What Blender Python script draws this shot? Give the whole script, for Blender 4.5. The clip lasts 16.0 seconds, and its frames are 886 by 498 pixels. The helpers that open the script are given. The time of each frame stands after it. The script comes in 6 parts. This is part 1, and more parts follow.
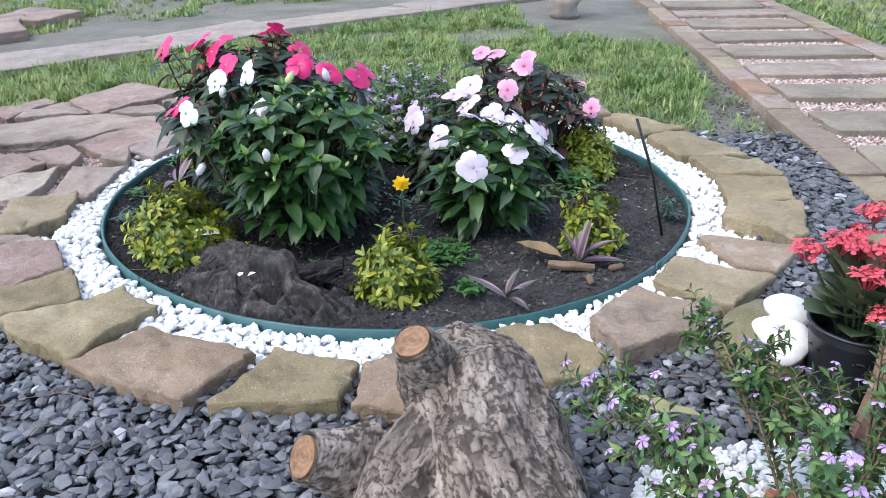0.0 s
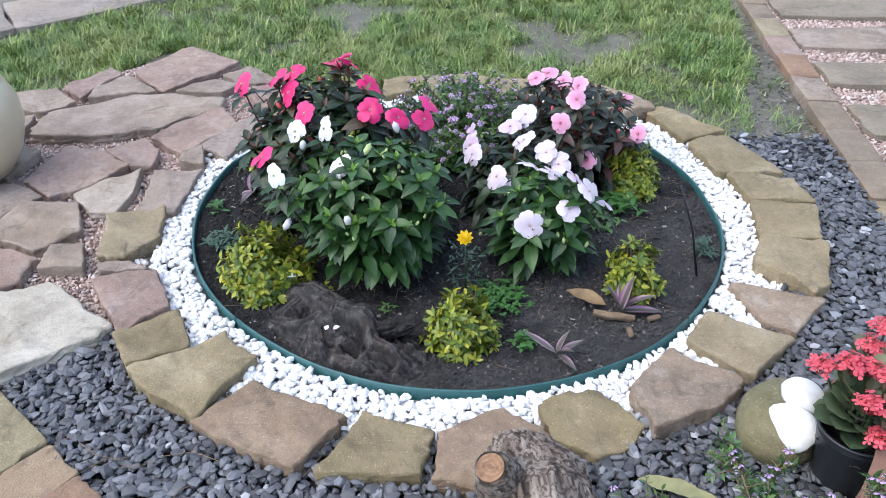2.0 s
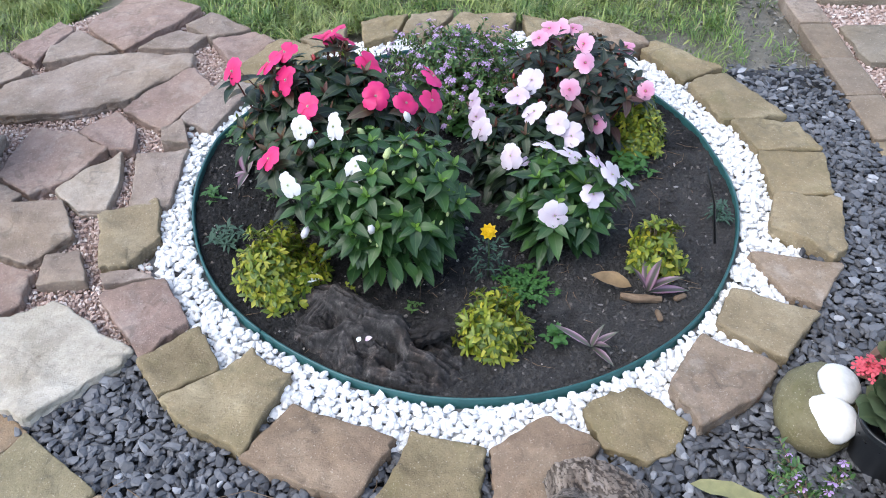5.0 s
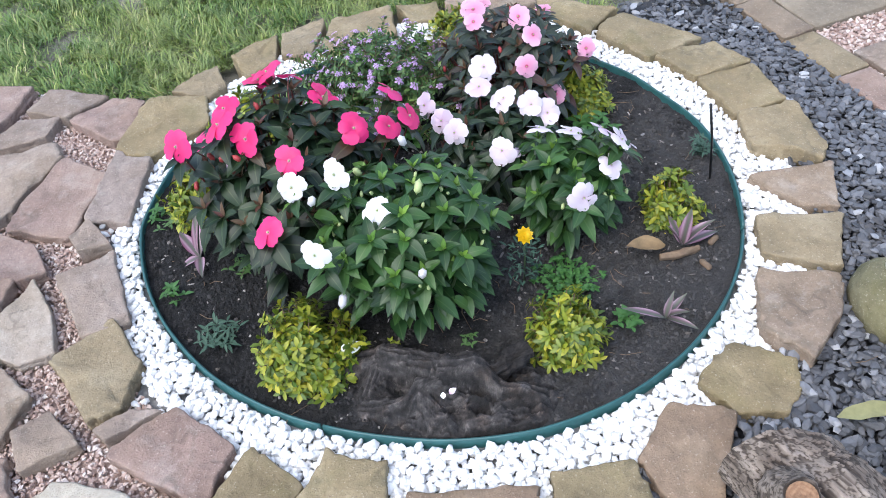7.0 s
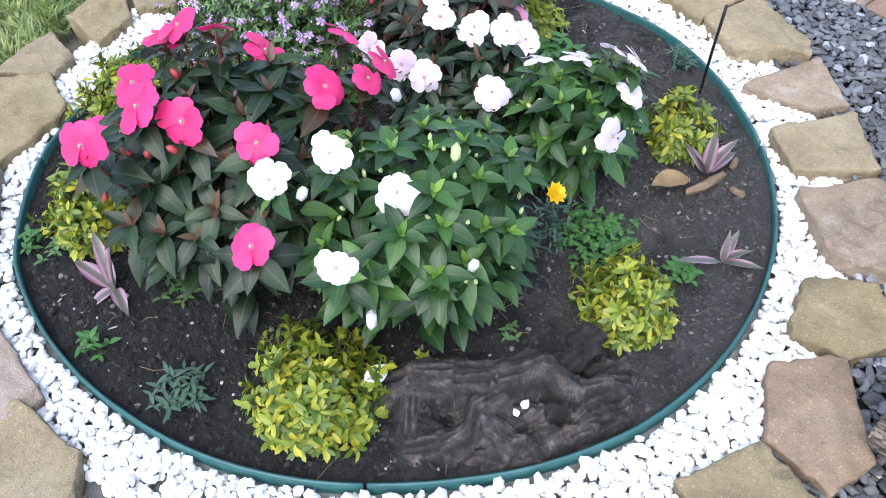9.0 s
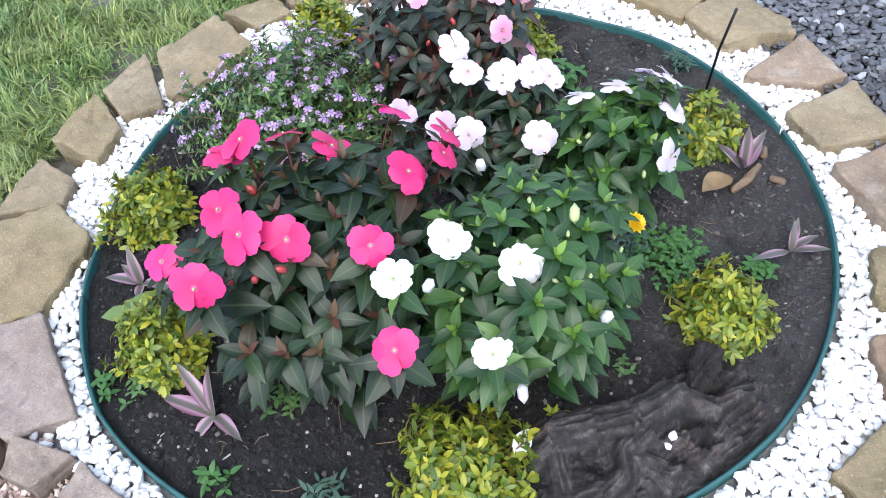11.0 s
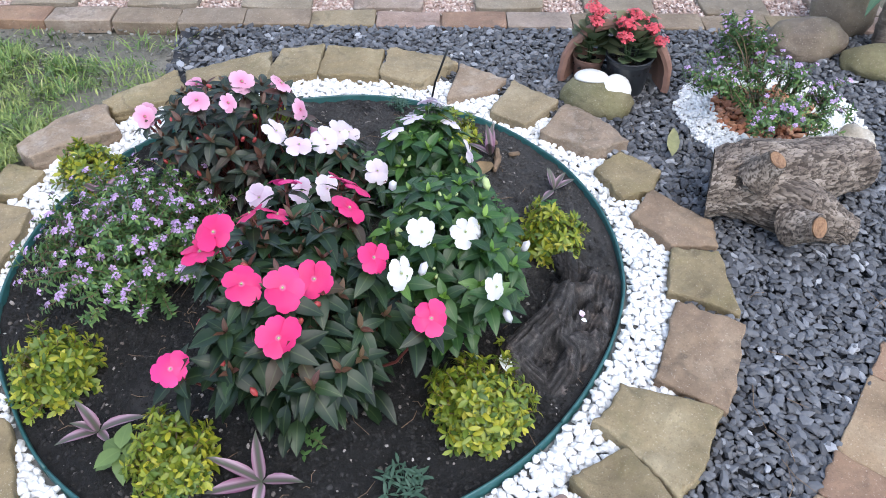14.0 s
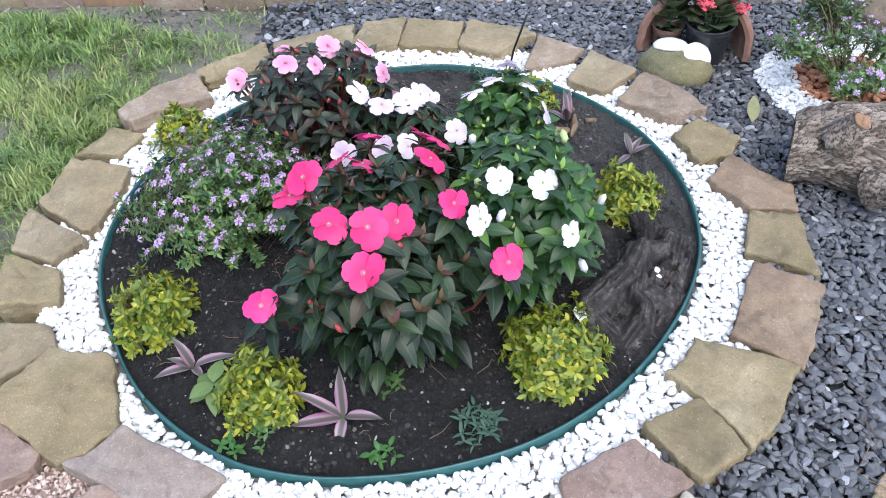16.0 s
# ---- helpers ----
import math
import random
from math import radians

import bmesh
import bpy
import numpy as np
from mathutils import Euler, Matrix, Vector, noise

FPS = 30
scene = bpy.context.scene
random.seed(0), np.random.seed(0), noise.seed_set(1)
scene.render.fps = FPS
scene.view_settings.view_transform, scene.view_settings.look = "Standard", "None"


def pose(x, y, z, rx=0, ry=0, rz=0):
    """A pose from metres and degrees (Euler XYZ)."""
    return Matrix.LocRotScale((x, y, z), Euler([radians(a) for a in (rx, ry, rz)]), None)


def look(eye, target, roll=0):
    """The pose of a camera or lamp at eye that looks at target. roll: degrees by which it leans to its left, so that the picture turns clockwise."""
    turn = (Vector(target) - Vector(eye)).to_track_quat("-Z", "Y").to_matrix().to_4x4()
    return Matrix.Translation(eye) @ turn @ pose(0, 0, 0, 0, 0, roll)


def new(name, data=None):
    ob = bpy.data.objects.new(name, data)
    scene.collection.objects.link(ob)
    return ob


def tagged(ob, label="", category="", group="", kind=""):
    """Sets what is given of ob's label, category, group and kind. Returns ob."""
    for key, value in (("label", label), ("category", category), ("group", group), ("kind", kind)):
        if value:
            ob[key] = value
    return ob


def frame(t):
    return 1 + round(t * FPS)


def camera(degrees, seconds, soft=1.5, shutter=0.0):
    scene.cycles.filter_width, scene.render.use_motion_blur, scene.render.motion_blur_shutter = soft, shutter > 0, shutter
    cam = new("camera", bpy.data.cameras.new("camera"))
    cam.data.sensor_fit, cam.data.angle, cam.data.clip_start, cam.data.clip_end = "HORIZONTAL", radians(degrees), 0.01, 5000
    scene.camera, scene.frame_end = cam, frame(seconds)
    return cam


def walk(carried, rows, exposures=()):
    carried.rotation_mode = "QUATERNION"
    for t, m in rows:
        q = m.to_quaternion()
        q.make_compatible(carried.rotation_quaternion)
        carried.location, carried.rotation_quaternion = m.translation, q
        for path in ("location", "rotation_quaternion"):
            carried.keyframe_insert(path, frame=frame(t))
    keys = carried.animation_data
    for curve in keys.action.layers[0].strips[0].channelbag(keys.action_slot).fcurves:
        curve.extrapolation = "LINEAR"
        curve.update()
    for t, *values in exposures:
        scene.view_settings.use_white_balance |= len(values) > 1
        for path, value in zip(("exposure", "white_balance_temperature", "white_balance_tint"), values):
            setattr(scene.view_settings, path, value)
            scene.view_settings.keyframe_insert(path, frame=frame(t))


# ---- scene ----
cam = camera(57.5, 16.0, soft=0.95)
PATH = [
    (0, (0.224, -1.990, 0.758), (0.118, -0.166, -0.057), -1.0),
    (0.5, (0.214, -1.987, 0.782), (0.144, -0.169, -0.048), 0.9),
    (1, (0.200, -1.957, 0.849), (0.059, -0.188, -0.074), -0.6),
    (1.5, (0.186, -1.950, 1.000), (0.001, -0.237, -0.017), -1.0),
    (2, (0.146, -1.979, 1.226), (-0.013, -0.323, 0.116), -0.8),
    (2.5, (0.080, -2.018, 1.363), (-0.049, -0.409, 0.182), -0.7),
    (3, (0.038, -2.024, 1.419), (-0.078, -0.431, 0.215), -0.6),
    (3.2, (0.047, -2.026, 1.425), (-0.044, -0.435, 0.216), -0.3),
    (5.3, (-0.090, -1.708, 1.430), (-0.080, -0.259, 0.051), -2.7),
    (5.5, (-0.138, -1.683, 1.438), (-0.024, -0.243, 0.055), -1.8),
    (6, (-0.342, -1.698, 1.428), (-0.036, -0.284, 0.048), -4.2),
    (6.5, (-0.459, -1.641, 1.427), (-0.072, -0.258, 0.036), -3.3),
    (7, (-0.501, -1.486, 1.391), (-0.059, -0.139, -0.020), -6.7),
    (7.5, (-0.540, -1.321, 1.400), (-0.034, -0.070, -0.076), -4.6),
    (8, (-0.593, -1.181, 1.380), (0.086, -0.066, -0.134), -4.6),
    (8.5, (-0.669, -1.008, 1.277), (0.079, -0.083, -0.331), -3.4),
    (9, (-0.694, -1.020, 1.188), (0.092, -0.001, -0.342), -1.9),
    (9.5, (-0.721, -1.003, 1.198), (0.101, 0.113, -0.245), -2.9),
    (9.7, (-0.732, -0.994, 1.197), (0.060, 0.118, -0.264), -2.8),
    (11.8, (-0.935, -0.539, 1.326), (0.172, 0.024, -0.242), -7.1),
    (12, (-0.955, -0.493, 1.336), (0.191, -0.029, -0.236), -5.7),
    (12.5, (-1.046, -0.429, 1.356), (0.189, -0.138, -0.190), -5.6),
    (13, (-1.240, -0.340, 1.388), (0.119, -0.221, -0.074), -3.5),
    (13.5, (-1.365, -0.294, 1.428), (0.078, -0.324, 0.044), 0.3),
    (14, (-1.433, -0.269, 1.436), (0.014, -0.300, 0.055), 0.8),
    (14.5, (-1.451, -0.274, 1.432), (0.009, -0.314, 0.066), 1.6),
    (15, (-1.488, -0.261, 1.419), (-0.043, -0.243, 0.036), -0.1),
    (15.5, (-1.506, -0.252, 1.406), (-0.069, -0.205, 0.016), -1.0),
    (16, (-1.537, -0.257, 1.402), (-0.100, -0.112, 0.018), -3.1),
]
EXPOSURES = [(0, 1.68), (1.5, 1.64), (3, 1.53), (5.5, 1.57), (7, 1.68), (8, 1.82), (8.5, 1.93), (9.7, 1.9), (12, 1.78), (13, 1.62), (14.5, 1.57), (16, 1.74)]
walk(cam, [(t, look(eye, target, roll)) for t, eye, target, roll in PATH], EXPOSURES)


# ---- world, sun, exposure ----
world = bpy.data.worlds.new("overcast_sky")
scene.world = world
world.use_nodes = True
wn = world.node_tree
sky = wn.nodes.new("ShaderNodeTexSky")
sky.sky_type, sky.sun_disc = "NISHITA", False
sky.sun_elevation, sky.sun_rotation = radians(58), radians(243)
sky.air_density, sky.dust_density, sky.ozone_density = 1.0, 1.2, 1.5
veil = wn.nodes.new("ShaderNodeHueSaturation")
veil.inputs["Saturation"].default_value = 0.86
wn.links.new(sky.outputs[0], veil.inputs["Color"])
wn.links.new(veil.outputs[0], wn.nodes["Background"].inputs[0])
wn.nodes["Background"].inputs[1].default_value = 0.15
sun = new("sun", bpy.data.lights.new("sun", "SUN"))
sun.data.energy, sun.data.angle, sun.data.color = 0.85, radians(60), (1.0, 0.975, 0.92)
sun.matrix_world = look((-2.8, -1.4, 5), (0, 0, 0))

# ---- helpers ----
rng = random.Random(11)
U = rng.uniform


def mesh_of(name, verts, faces, smooth=False):
    me = bpy.data.meshes.new(name)
    me.from_pydata([tuple(v) for v in verts], [], faces)
    if smooth:
        me.polygons.foreach_set("use_smooth", [True] * len(me.polygons))
    me.update()
    return me


def part(name, me, material, parent, label="", m=None):
    """One mesh object under a thing or a part; a bmesh or a ready mesh."""
    if isinstance(me, bmesh.types.BMesh):
        bm, me = me, bpy.data.meshes.new(name)
        bm.to_mesh(me)
        bm.free()
    if not me.materials:
        me.materials.append(material)
    ob = new(name, me)
    ob.parent = parent
    if m is not None:
        ob.matrix_local = m
    return tagged(ob, label)


def thing(name, at=(0, 0, 0), label="", category="", group="", kind=""):
    ob = new(name)
    ob.empty_display_size = 0.05
    ob.location = at
    return tagged(ob, label, category, group, kind)


def solid(name, me, material, label="", category="", group="", kind="", at=(0, 0, 0)):
    me.materials.append(material)
    ob = new(name, me)
    ob.location = at
    return tagged(ob, label, category, group, kind)


def inside(poly, x, y):
    odd, j = False, len(poly) - 1
    for i in range(len(poly)):
        (xi, yi), (xj, yj) = poly[i], poly[j]
        if (yi > y) != (yj > y) and x < (xj - xi) * (y - yi) / (yj - yi) + xi:
            odd = not odd
        j = i
    return odd


def n3(x, y, z=0.0, s=1.0):
    return noise.noise(Vector((x * s, y * s, z * s)))


def ribbed(me, values):
    """How far each point lies from its leaf's midrib: 0 on it, 1 at the edge. On wood: 0 deep in a groove, 1 on a
    crest.
    """
    me.attributes.new("rib", "FLOAT", "POINT").data.foreach_set("value", np.asarray(values, dtype=np.float32))


class Heap:
    """Many small pieces gathered into one mesh."""

    def __init__(self):
        self.v, self.f, self.n, self.rib = [], [], 0, []

    def add(self, verts, faces, rib=0.5):
        self.v.append(np.asarray(verts, dtype=float))
        self.rib.append(np.broadcast_to(rib, (len(verts),)))
        self.f.extend([tuple(i + self.n for i in f) for f in faces])
        self.n += len(verts)

    def mesh(self, name, smooth=False):
        me = mesh_of(name, np.concatenate(self.v).tolist(), self.f, smooth)
        ribbed(me, np.concatenate(self.rib))
        return me


def turn(rx, ry, rz):
    return np.array(Euler((rx, ry, rz)).to_matrix())


def tube(heap, pts, radii, sides=6, caps=True):
    """A tapered tube along points."""
    rings = []
    for i, p in enumerate(pts):
        a, b = Vector(pts[max(i - 1, 0)]), Vector(pts[min(i + 1, len(pts) - 1)])
        q = (b - a).to_track_quat("Z", "Y")
        for k in range(sides):
            t = 2 * math.pi * k / sides
            rings.append(Vector(p) + q @ Vector((math.cos(t) * radii[i], math.sin(t) * radii[i], 0)))
    f = []
    for i in range(len(pts) - 1):
        for k in range(sides):
            a, b = i * sides + k, i * sides + (k + 1) % sides
            f.append((a, b, b + sides, a + sides))
    if caps:
        f.append(tuple(range(sides - 1, -1, -1)))
        f.append(tuple(range((len(pts) - 1) * sides, len(pts) * sides)))
    heap.add([tuple(v) for v in rings], f)


# ---- materials ----
def material(name, rough=0.8, metal=0.0):
    m = bpy.data.materials.new(name)
    m.use_nodes = True
    b = m.node_tree.nodes["Principled BSDF"]
    b.inputs["Roughness"].default_value, b.inputs["Metallic"].default_value = rough, metal
    return m, m.node_tree, b


def ramp_of(nt, source, stops):
    r = nt.nodes.new("ShaderNodeValToRGB")
    while len(r.color_ramp.elements) < len(stops):
        r.color_ramp.elements.new(0.5)
    for e, (p, c) in zip(r.color_ramp.elements, stops):
        e.position, e.color = p, (*c, 1)
    nt.links.new(source, r.inputs[0])
    return r.outputs[0]


def noise_of(nt, scale, detail=4.0, rough=0.55, coords="Object", squash=None, own=None):
    """Noise at a real-world scale; own: a value by piece, so that no two pieces share a pattern."""
    tc = nt.nodes.new("ShaderNodeTexCoord")
    n = nt.nodes.new("ShaderNodeTexNoise")
    if own is not None:
        n.noise_dimensions = "4D"
        w = nt.nodes.new("ShaderNodeMath")
        w.operation = "MULTIPLY"
        w.inputs[1].default_value = 40
        nt.links.new(own, w.inputs[0])
        nt.links.new(w.outputs[0], n.inputs["W"])
    n.inputs["Scale"].default_value, n.inputs["Detail"].default_value, n.inputs["Roughness"].default_value = scale, detail, rough
    out = tc.outputs[coords]
    if squash:
        mp = nt.nodes.new("ShaderNodeMapping")
        mp.inputs["Scale"].default_value = squash
        nt.links.new(out, mp.inputs[0])
        out = mp.outputs[0]
    nt.links.new(out, n.inputs["Vector"])
    return n.outputs["Fac"]


def mix_of(nt, fac, a, b, mode="MIX"):
    x = nt.nodes.new("ShaderNodeMix")
    x.data_type, x.blend_type = "RGBA", mode
    for key, val in ((0, fac), (6, a), (7, b)):
        if isinstance(val, (int, float)):
            x.inputs[key].default_value = val
        elif isinstance(val, tuple):
            x.inputs[key].default_value = (*val, 1)
        else:
            nt.links.new(val, x.inputs[key])
    return x.outputs[2]


def bump_of(nt, b, height, strength=0.4, distance=0.003):
    n = nt.nodes.new("ShaderNodeBump")
    n.inputs["Strength"].default_value, n.inputs["Distance"].default_value = strength, distance
    nt.links.new(height, n.inputs["Height"])
    nt.links.new(n.outputs[0], b.inputs["Normal"])


def piece_random(nt, island=False):
    if island:
        return nt.nodes.new("ShaderNodeNewGeometry").outputs["Random Per Island"]
    return nt.nodes.new("ShaderNodeObjectInfo").outputs["Random"]


def stone_material(name, dark, mid, light, grain=60, moss=0.0, rough=0.85, depth=0.004, pale=0.0):
    m, nt, b = material(name, rough)
    own = piece_random(nt)
    wide = noise_of(nt, 7, 5, 0.6, own=own)
    c = ramp_of(nt, wide, [(0.3, dark), (0.52, mid), (0.72, light)])
    fine = noise_of(nt, grain, 6, 0.7, own=own)
    c = mix_of(nt, 0.55, c, ramp_of(nt, fine, [(0.3, (0.45, 0.45, 0.45)), (0.7, (1.0, 1.0, 1.0))]), "MULTIPLY")
    hue = piece_random(nt)
    c = mix_of(nt, 0.5, c, ramp_of(nt, hue, [(0.0, (0.72, 0.7, 0.7)), (0.5, (0.95, 0.93, 0.9)), (1.0, (1.0, 0.97, 0.88))]), "MULTIPLY")
    if moss:
        patch = noise_of(nt, 11, 6, 0.65, own=own)
        c = mix_of(nt, ramp_of(nt, patch, [(0.5, (0, 0, 0)), (0.62, (moss, moss, moss))]), c, (0.10, 0.095, 0.03))
    if pale:
        patch = noise_of(nt, 16, 6, 0.7, own=own)
        c = mix_of(nt, ramp_of(nt, patch, [(0.52, (0, 0, 0)), (0.66, (pale, pale, pale))]), c, (0.55, 0.5, 0.44))
    pit = noise_of(nt, 28, 7, 0.72, squash=(1, 1, 3.2), own=own)
    c = mix_of(nt, 0.6, c, ramp_of(nt, pit, [(0.30, (0.30, 0.27, 0.24)), (0.42, (0.9, 0.9, 0.9)), (0.62, (1, 1, 1)), (0.75, (1.0, 1.0, 1.0))]), "MULTIPLY")
    c = mix_of(nt, ramp_of(nt, noise_of(nt, 3.2, 3, 0.5, own=own), [(0.42, (0, 0, 0)), (0.7, (0.35, 0.35, 0.35))]), c, mix_of(nt, 0.5, c, (0.42, 0.30, 0.16)))
    seam = ramp_of(nt, noise_of(nt, 5.5, 3, 0.6, own=own), [(0.475, (0, 0, 0)), (0.494, (0.4, 0.4, 0.4)), (0.506, (0.4, 0.4, 0.4)), (0.52, (0, 0, 0))])
    seam = mix_of(nt, ramp_of(nt, noise_of(nt, 4, 2, 0.5, own=own), [(0.50, (0, 0, 0)), (0.58, (1, 1, 1))]), (0, 0, 0), seam)
    c = mix_of(nt, seam, c, mix_of(nt, 0.8, c, (0.06, 0.05, 0.035)))
    fleck = noise_of(nt, 240, 3, 0.6, own=own)
    c = mix_of(nt, ramp_of(nt, fleck, [(0.60, (0, 0, 0)), (0.70, (0.55, 0.55, 0.55))]), c, mix_of(nt, 0.6, c, (0.62, 0.56, 0.47)))
    c = mix_of(nt, ramp_of(nt, fleck, [(0.30, (0.55, 0.55, 0.55)), (0.40, (0, 0, 0))]), c, mix_of(nt, 0.6, c, (0.05, 0.04, 0.03)))
    nt.links.new(c, b.inputs["Base Color"])
    bump_of(nt, b, mix_of(nt, 0.5, mix_of(nt, 0.35, fine, fleck), pit), 1.0, depth * 2.2)
    return m


OLIVE = stone_material("olive_sandstone", (0.18, 0.14, 0.075), (0.28, 0.22, 0.125), (0.38, 0.315, 0.20), moss=0.3)
TAN = stone_material("tan_sandstone", (0.20, 0.155, 0.09), (0.31, 0.245, 0.15), (0.41, 0.34, 0.225))
BROWN = stone_material("red_brown_sandstone", (0.17, 0.115, 0.075), (0.265, 0.185, 0.125), (0.355, 0.265, 0.185))
PINK = stone_material("pink_brown_sandstone", (0.22, 0.16, 0.115), (0.32, 0.24, 0.175), (0.42, 0.33, 0.25), pale=0.3)
GREYSTONE = stone_material("grey_brown_flagstone", (0.20, 0.152, 0.122), (0.305, 0.238, 0.197), (0.40, 0.325, 0.28), pale=0.25)
MAUVESTONE = stone_material("mauve_brown_flagstone", (0.21, 0.14, 0.115), (0.315, 0.218, 0.183), (0.41, 0.30, 0.255), pale=0.2)
LIMESTONE = stone_material("pale_limestone", (0.34, 0.30, 0.245), (0.50, 0.455, 0.385), (0.64, 0.60, 0.535), moss=0.15)
CREAMSTONE = stone_material("cream_flagstone", (0.33, 0.265, 0.21), (0.46, 0.385, 0.315), (0.58, 0.51, 0.435), moss=0.1)
PATHSTONE = stone_material("grey_green_path_slab", (0.176, 0.142, 0.105), (0.245, 0.204, 0.155), (0.31, 0.268, 0.212))
KERBSTONE = stone_material("tan_kerb_brick", (0.155, 0.112, 0.08), (0.24, 0.182, 0.13), (0.31, 0.246, 0.182))
BRICKTAN = stone_material("tan_paving_brick", (0.22, 0.148, 0.09), (0.335, 0.235, 0.148), (0.43, 0.325, 0.215))
BRICKRED = stone_material("orange_brown_paving_brick", (0.20, 0.115, 0.075), (0.30, 0.18, 0.12), (0.38, 0.255, 0.175))
BRICKGREEN = stone_material("green_grey_paving_brick", (0.19, 0.16, 0.09), (0.27, 0.225, 0.13), (0.34, 0.29, 0.18), moss=0.3)
MOSSROCK = stone_material("mossy_boulder", (0.11, 0.10, 0.05), (0.18, 0.165, 0.085), (0.26, 0.24, 0.14), moss=0.5)
BOULDER = stone_material("brown_boulder", (0.12, 0.092, 0.07), (0.19, 0.15, 0.115), (0.26, 0.215, 0.165), moss=0.25)
CONCRETE = stone_material("weathered_walk_slab", (0.24, 0.195, 0.165), (0.32, 0.27, 0.235), (0.40, 0.35, 0.31))


def dried(nt, c, fine):
    """Ashy dry earth towards one side of the bed, in patches."""
    tc, dot = nt.nodes.new("ShaderNodeTexCoord"), nt.nodes.new("ShaderNodeVectorMath")
    dot.operation = "DOT_PRODUCT"
    dot.inputs[1].default_value = (0.55, -0.5, 0)
    nt.links.new(tc.outputs["Object"], dot.inputs[0])
    lean = mix_of(nt, 1.0, dot.outputs["Value"], ramp_of(nt, noise_of(nt, 7, 6, 0.7), [(0.35, (0.2, 0.2, 0.2)), (0.65, (0.8, 0.8, 0.8))]), "ADD")
    grey = mix_of(nt, 0.75, (0.125, 0.117, 0.112), ramp_of(nt, fine, [(0.3, (0.3, 0.3, 0.3)), (0.65, (1, 1, 1))]), "MULTIPLY")
    return mix_of(nt, ramp_of(nt, lean, [(0.56, (0, 0, 0)), (0.88, (0.42, 0.42, 0.42))]), c, grey)


def chip_material(name, stops, rough=0.7, grain=150, depth=0.0012, dry=False, island=True):
    m, nt, b = material(name, rough)
    c = ramp_of(nt, piece_random(nt, island), stops)
    fine = noise_of(nt, grain, 4, 0.6)
    c = mix_of(nt, 0.5, c, ramp_of(nt, fine, [(0.3, (0.6, 0.6, 0.6)), (0.7, (1, 1, 1))]), "MULTIPLY")
    if dry:
        c = dried(nt, c, fine)
    nt.links.new(c, b.inputs["Base Color"])
    bump_of(nt, b, fine, 0.5, depth)
    return m


WHITE_PEBBLE_TONES = [(0.0, (0.62, 0.62, 0.615)), (0.4, (0.76, 0.757, 0.75)), (1.0, (0.83, 0.825, 0.815))]
WHITE_PEBBLE = chip_material("white_marble_pebble", WHITE_PEBBLE_TONES, 0.7, 90)
SINGLE_WHITE_PEBBLE = chip_material("white_marble_pebble_single", WHITE_PEBBLE_TONES, 0.7, 90, island=False)
SLATE_TONES = [(0.0, (0.046, 0.047, 0.052)), (0.45, (0.09, 0.092, 0.10)), (0.9, (0.142, 0.145, 0.156)), (0.97, (0.19, 0.195, 0.21)), (1.0, (0.40, 0.405, 0.42))]
SLATE = chip_material("blue_grey_slate_chip", SLATE_TONES, 0.6, 120)
SINGLE_SLATE = chip_material("blue_grey_slate_chip_single", SLATE_TONES, 0.6, 120, island=False)
PINK_GRAVEL = chip_material("pink_gravel", [(0.0, (0.33, 0.22, 0.18)), (0.4, (0.46, 0.34, 0.29)), (0.8, (0.57, 0.455, 0.40)), (1.0, (0.70, 0.62, 0.57))], 0.8, 200)
EARTH_CHIP = chip_material("grey_earth_crumb", [(0.0, (0.07, 0.066, 0.058)), (0.7, (0.17, 0.16, 0.14)), (1.0, (0.30, 0.285, 0.255))], 0.95, 150)
RED_CHIP = chip_material("red_brick_chip", [(0.0, (0.30, 0.115, 0.06)), (0.6, (0.46, 0.20, 0.115)), (1.0, (0.57, 0.31, 0.19))], 0.85, 120)
CLOD = chip_material("soil_clod", [(0.0, (0.006, 0.0057, 0.0056)), (0.6, (0.016, 0.015, 0.0147)), (0.93, (0.04, 0.0375, 0.0365)), (0.965, (0.13, 0.112, 0.098)), (1.0, (0.44, 0.41, 0.385))], 0.95, 200, dry=True)


def ground_material(name, stops, scale, fine_scale, depth, rough=0.95, patch=None, dry=False):
    m, nt, b = material(name, rough)
    c = ramp_of(nt, noise_of(nt, scale, 6, 0.65), stops)
    fine = noise_of(nt, fine_scale, 6, 0.75)
    c = mix_of(nt, 0.6, c, ramp_of(nt, fine, [(0.3, (0.4, 0.4, 0.4)), (0.68, (1, 1, 1))]), "MULTIPLY")
    if patch:
        c = mix_of(nt, ramp_of(nt, noise_of(nt, patch[0], 5, 0.6), [(patch[1], (0, 0, 0)), (patch[1] + 0.14, (0.8, 0.8, 0.8))]), c, patch[2])
    if dry:
        c = dried(nt, c, fine)
    nt.links.new(c, b.inputs["Base Color"])
    bump_of(nt, b, fine, 0.8, depth)
    return m


SOIL = ground_material("dark_potting_soil", [(0.3, (0.0055, 0.0052, 0.0053)), (0.6, (0.014, 0.0132, 0.0131)), (0.8, (0.031, 0.0295, 0.029))], 18, 170, 0.022, patch=(5.5, 0.55, (0.044, 0.0425, 0.0425)), dry=True)
EARTH = ground_material("grey_sandy_earth", [(0.3, (0.12, 0.11, 0.085)), (0.6, (0.21, 0.195, 0.16)), (0.8, (0.28, 0.265, 0.225))], 2.2, 70, 0.012, patch=(1.3, 0.52, (0.09, 0.10, 0.04)))
SLATE_BED = ground_material("slate_dust_bed", [(0.3, (0.025, 0.026, 0.03)), (0.7, (0.06, 0.062, 0.07))], 30, 150, 0.004)
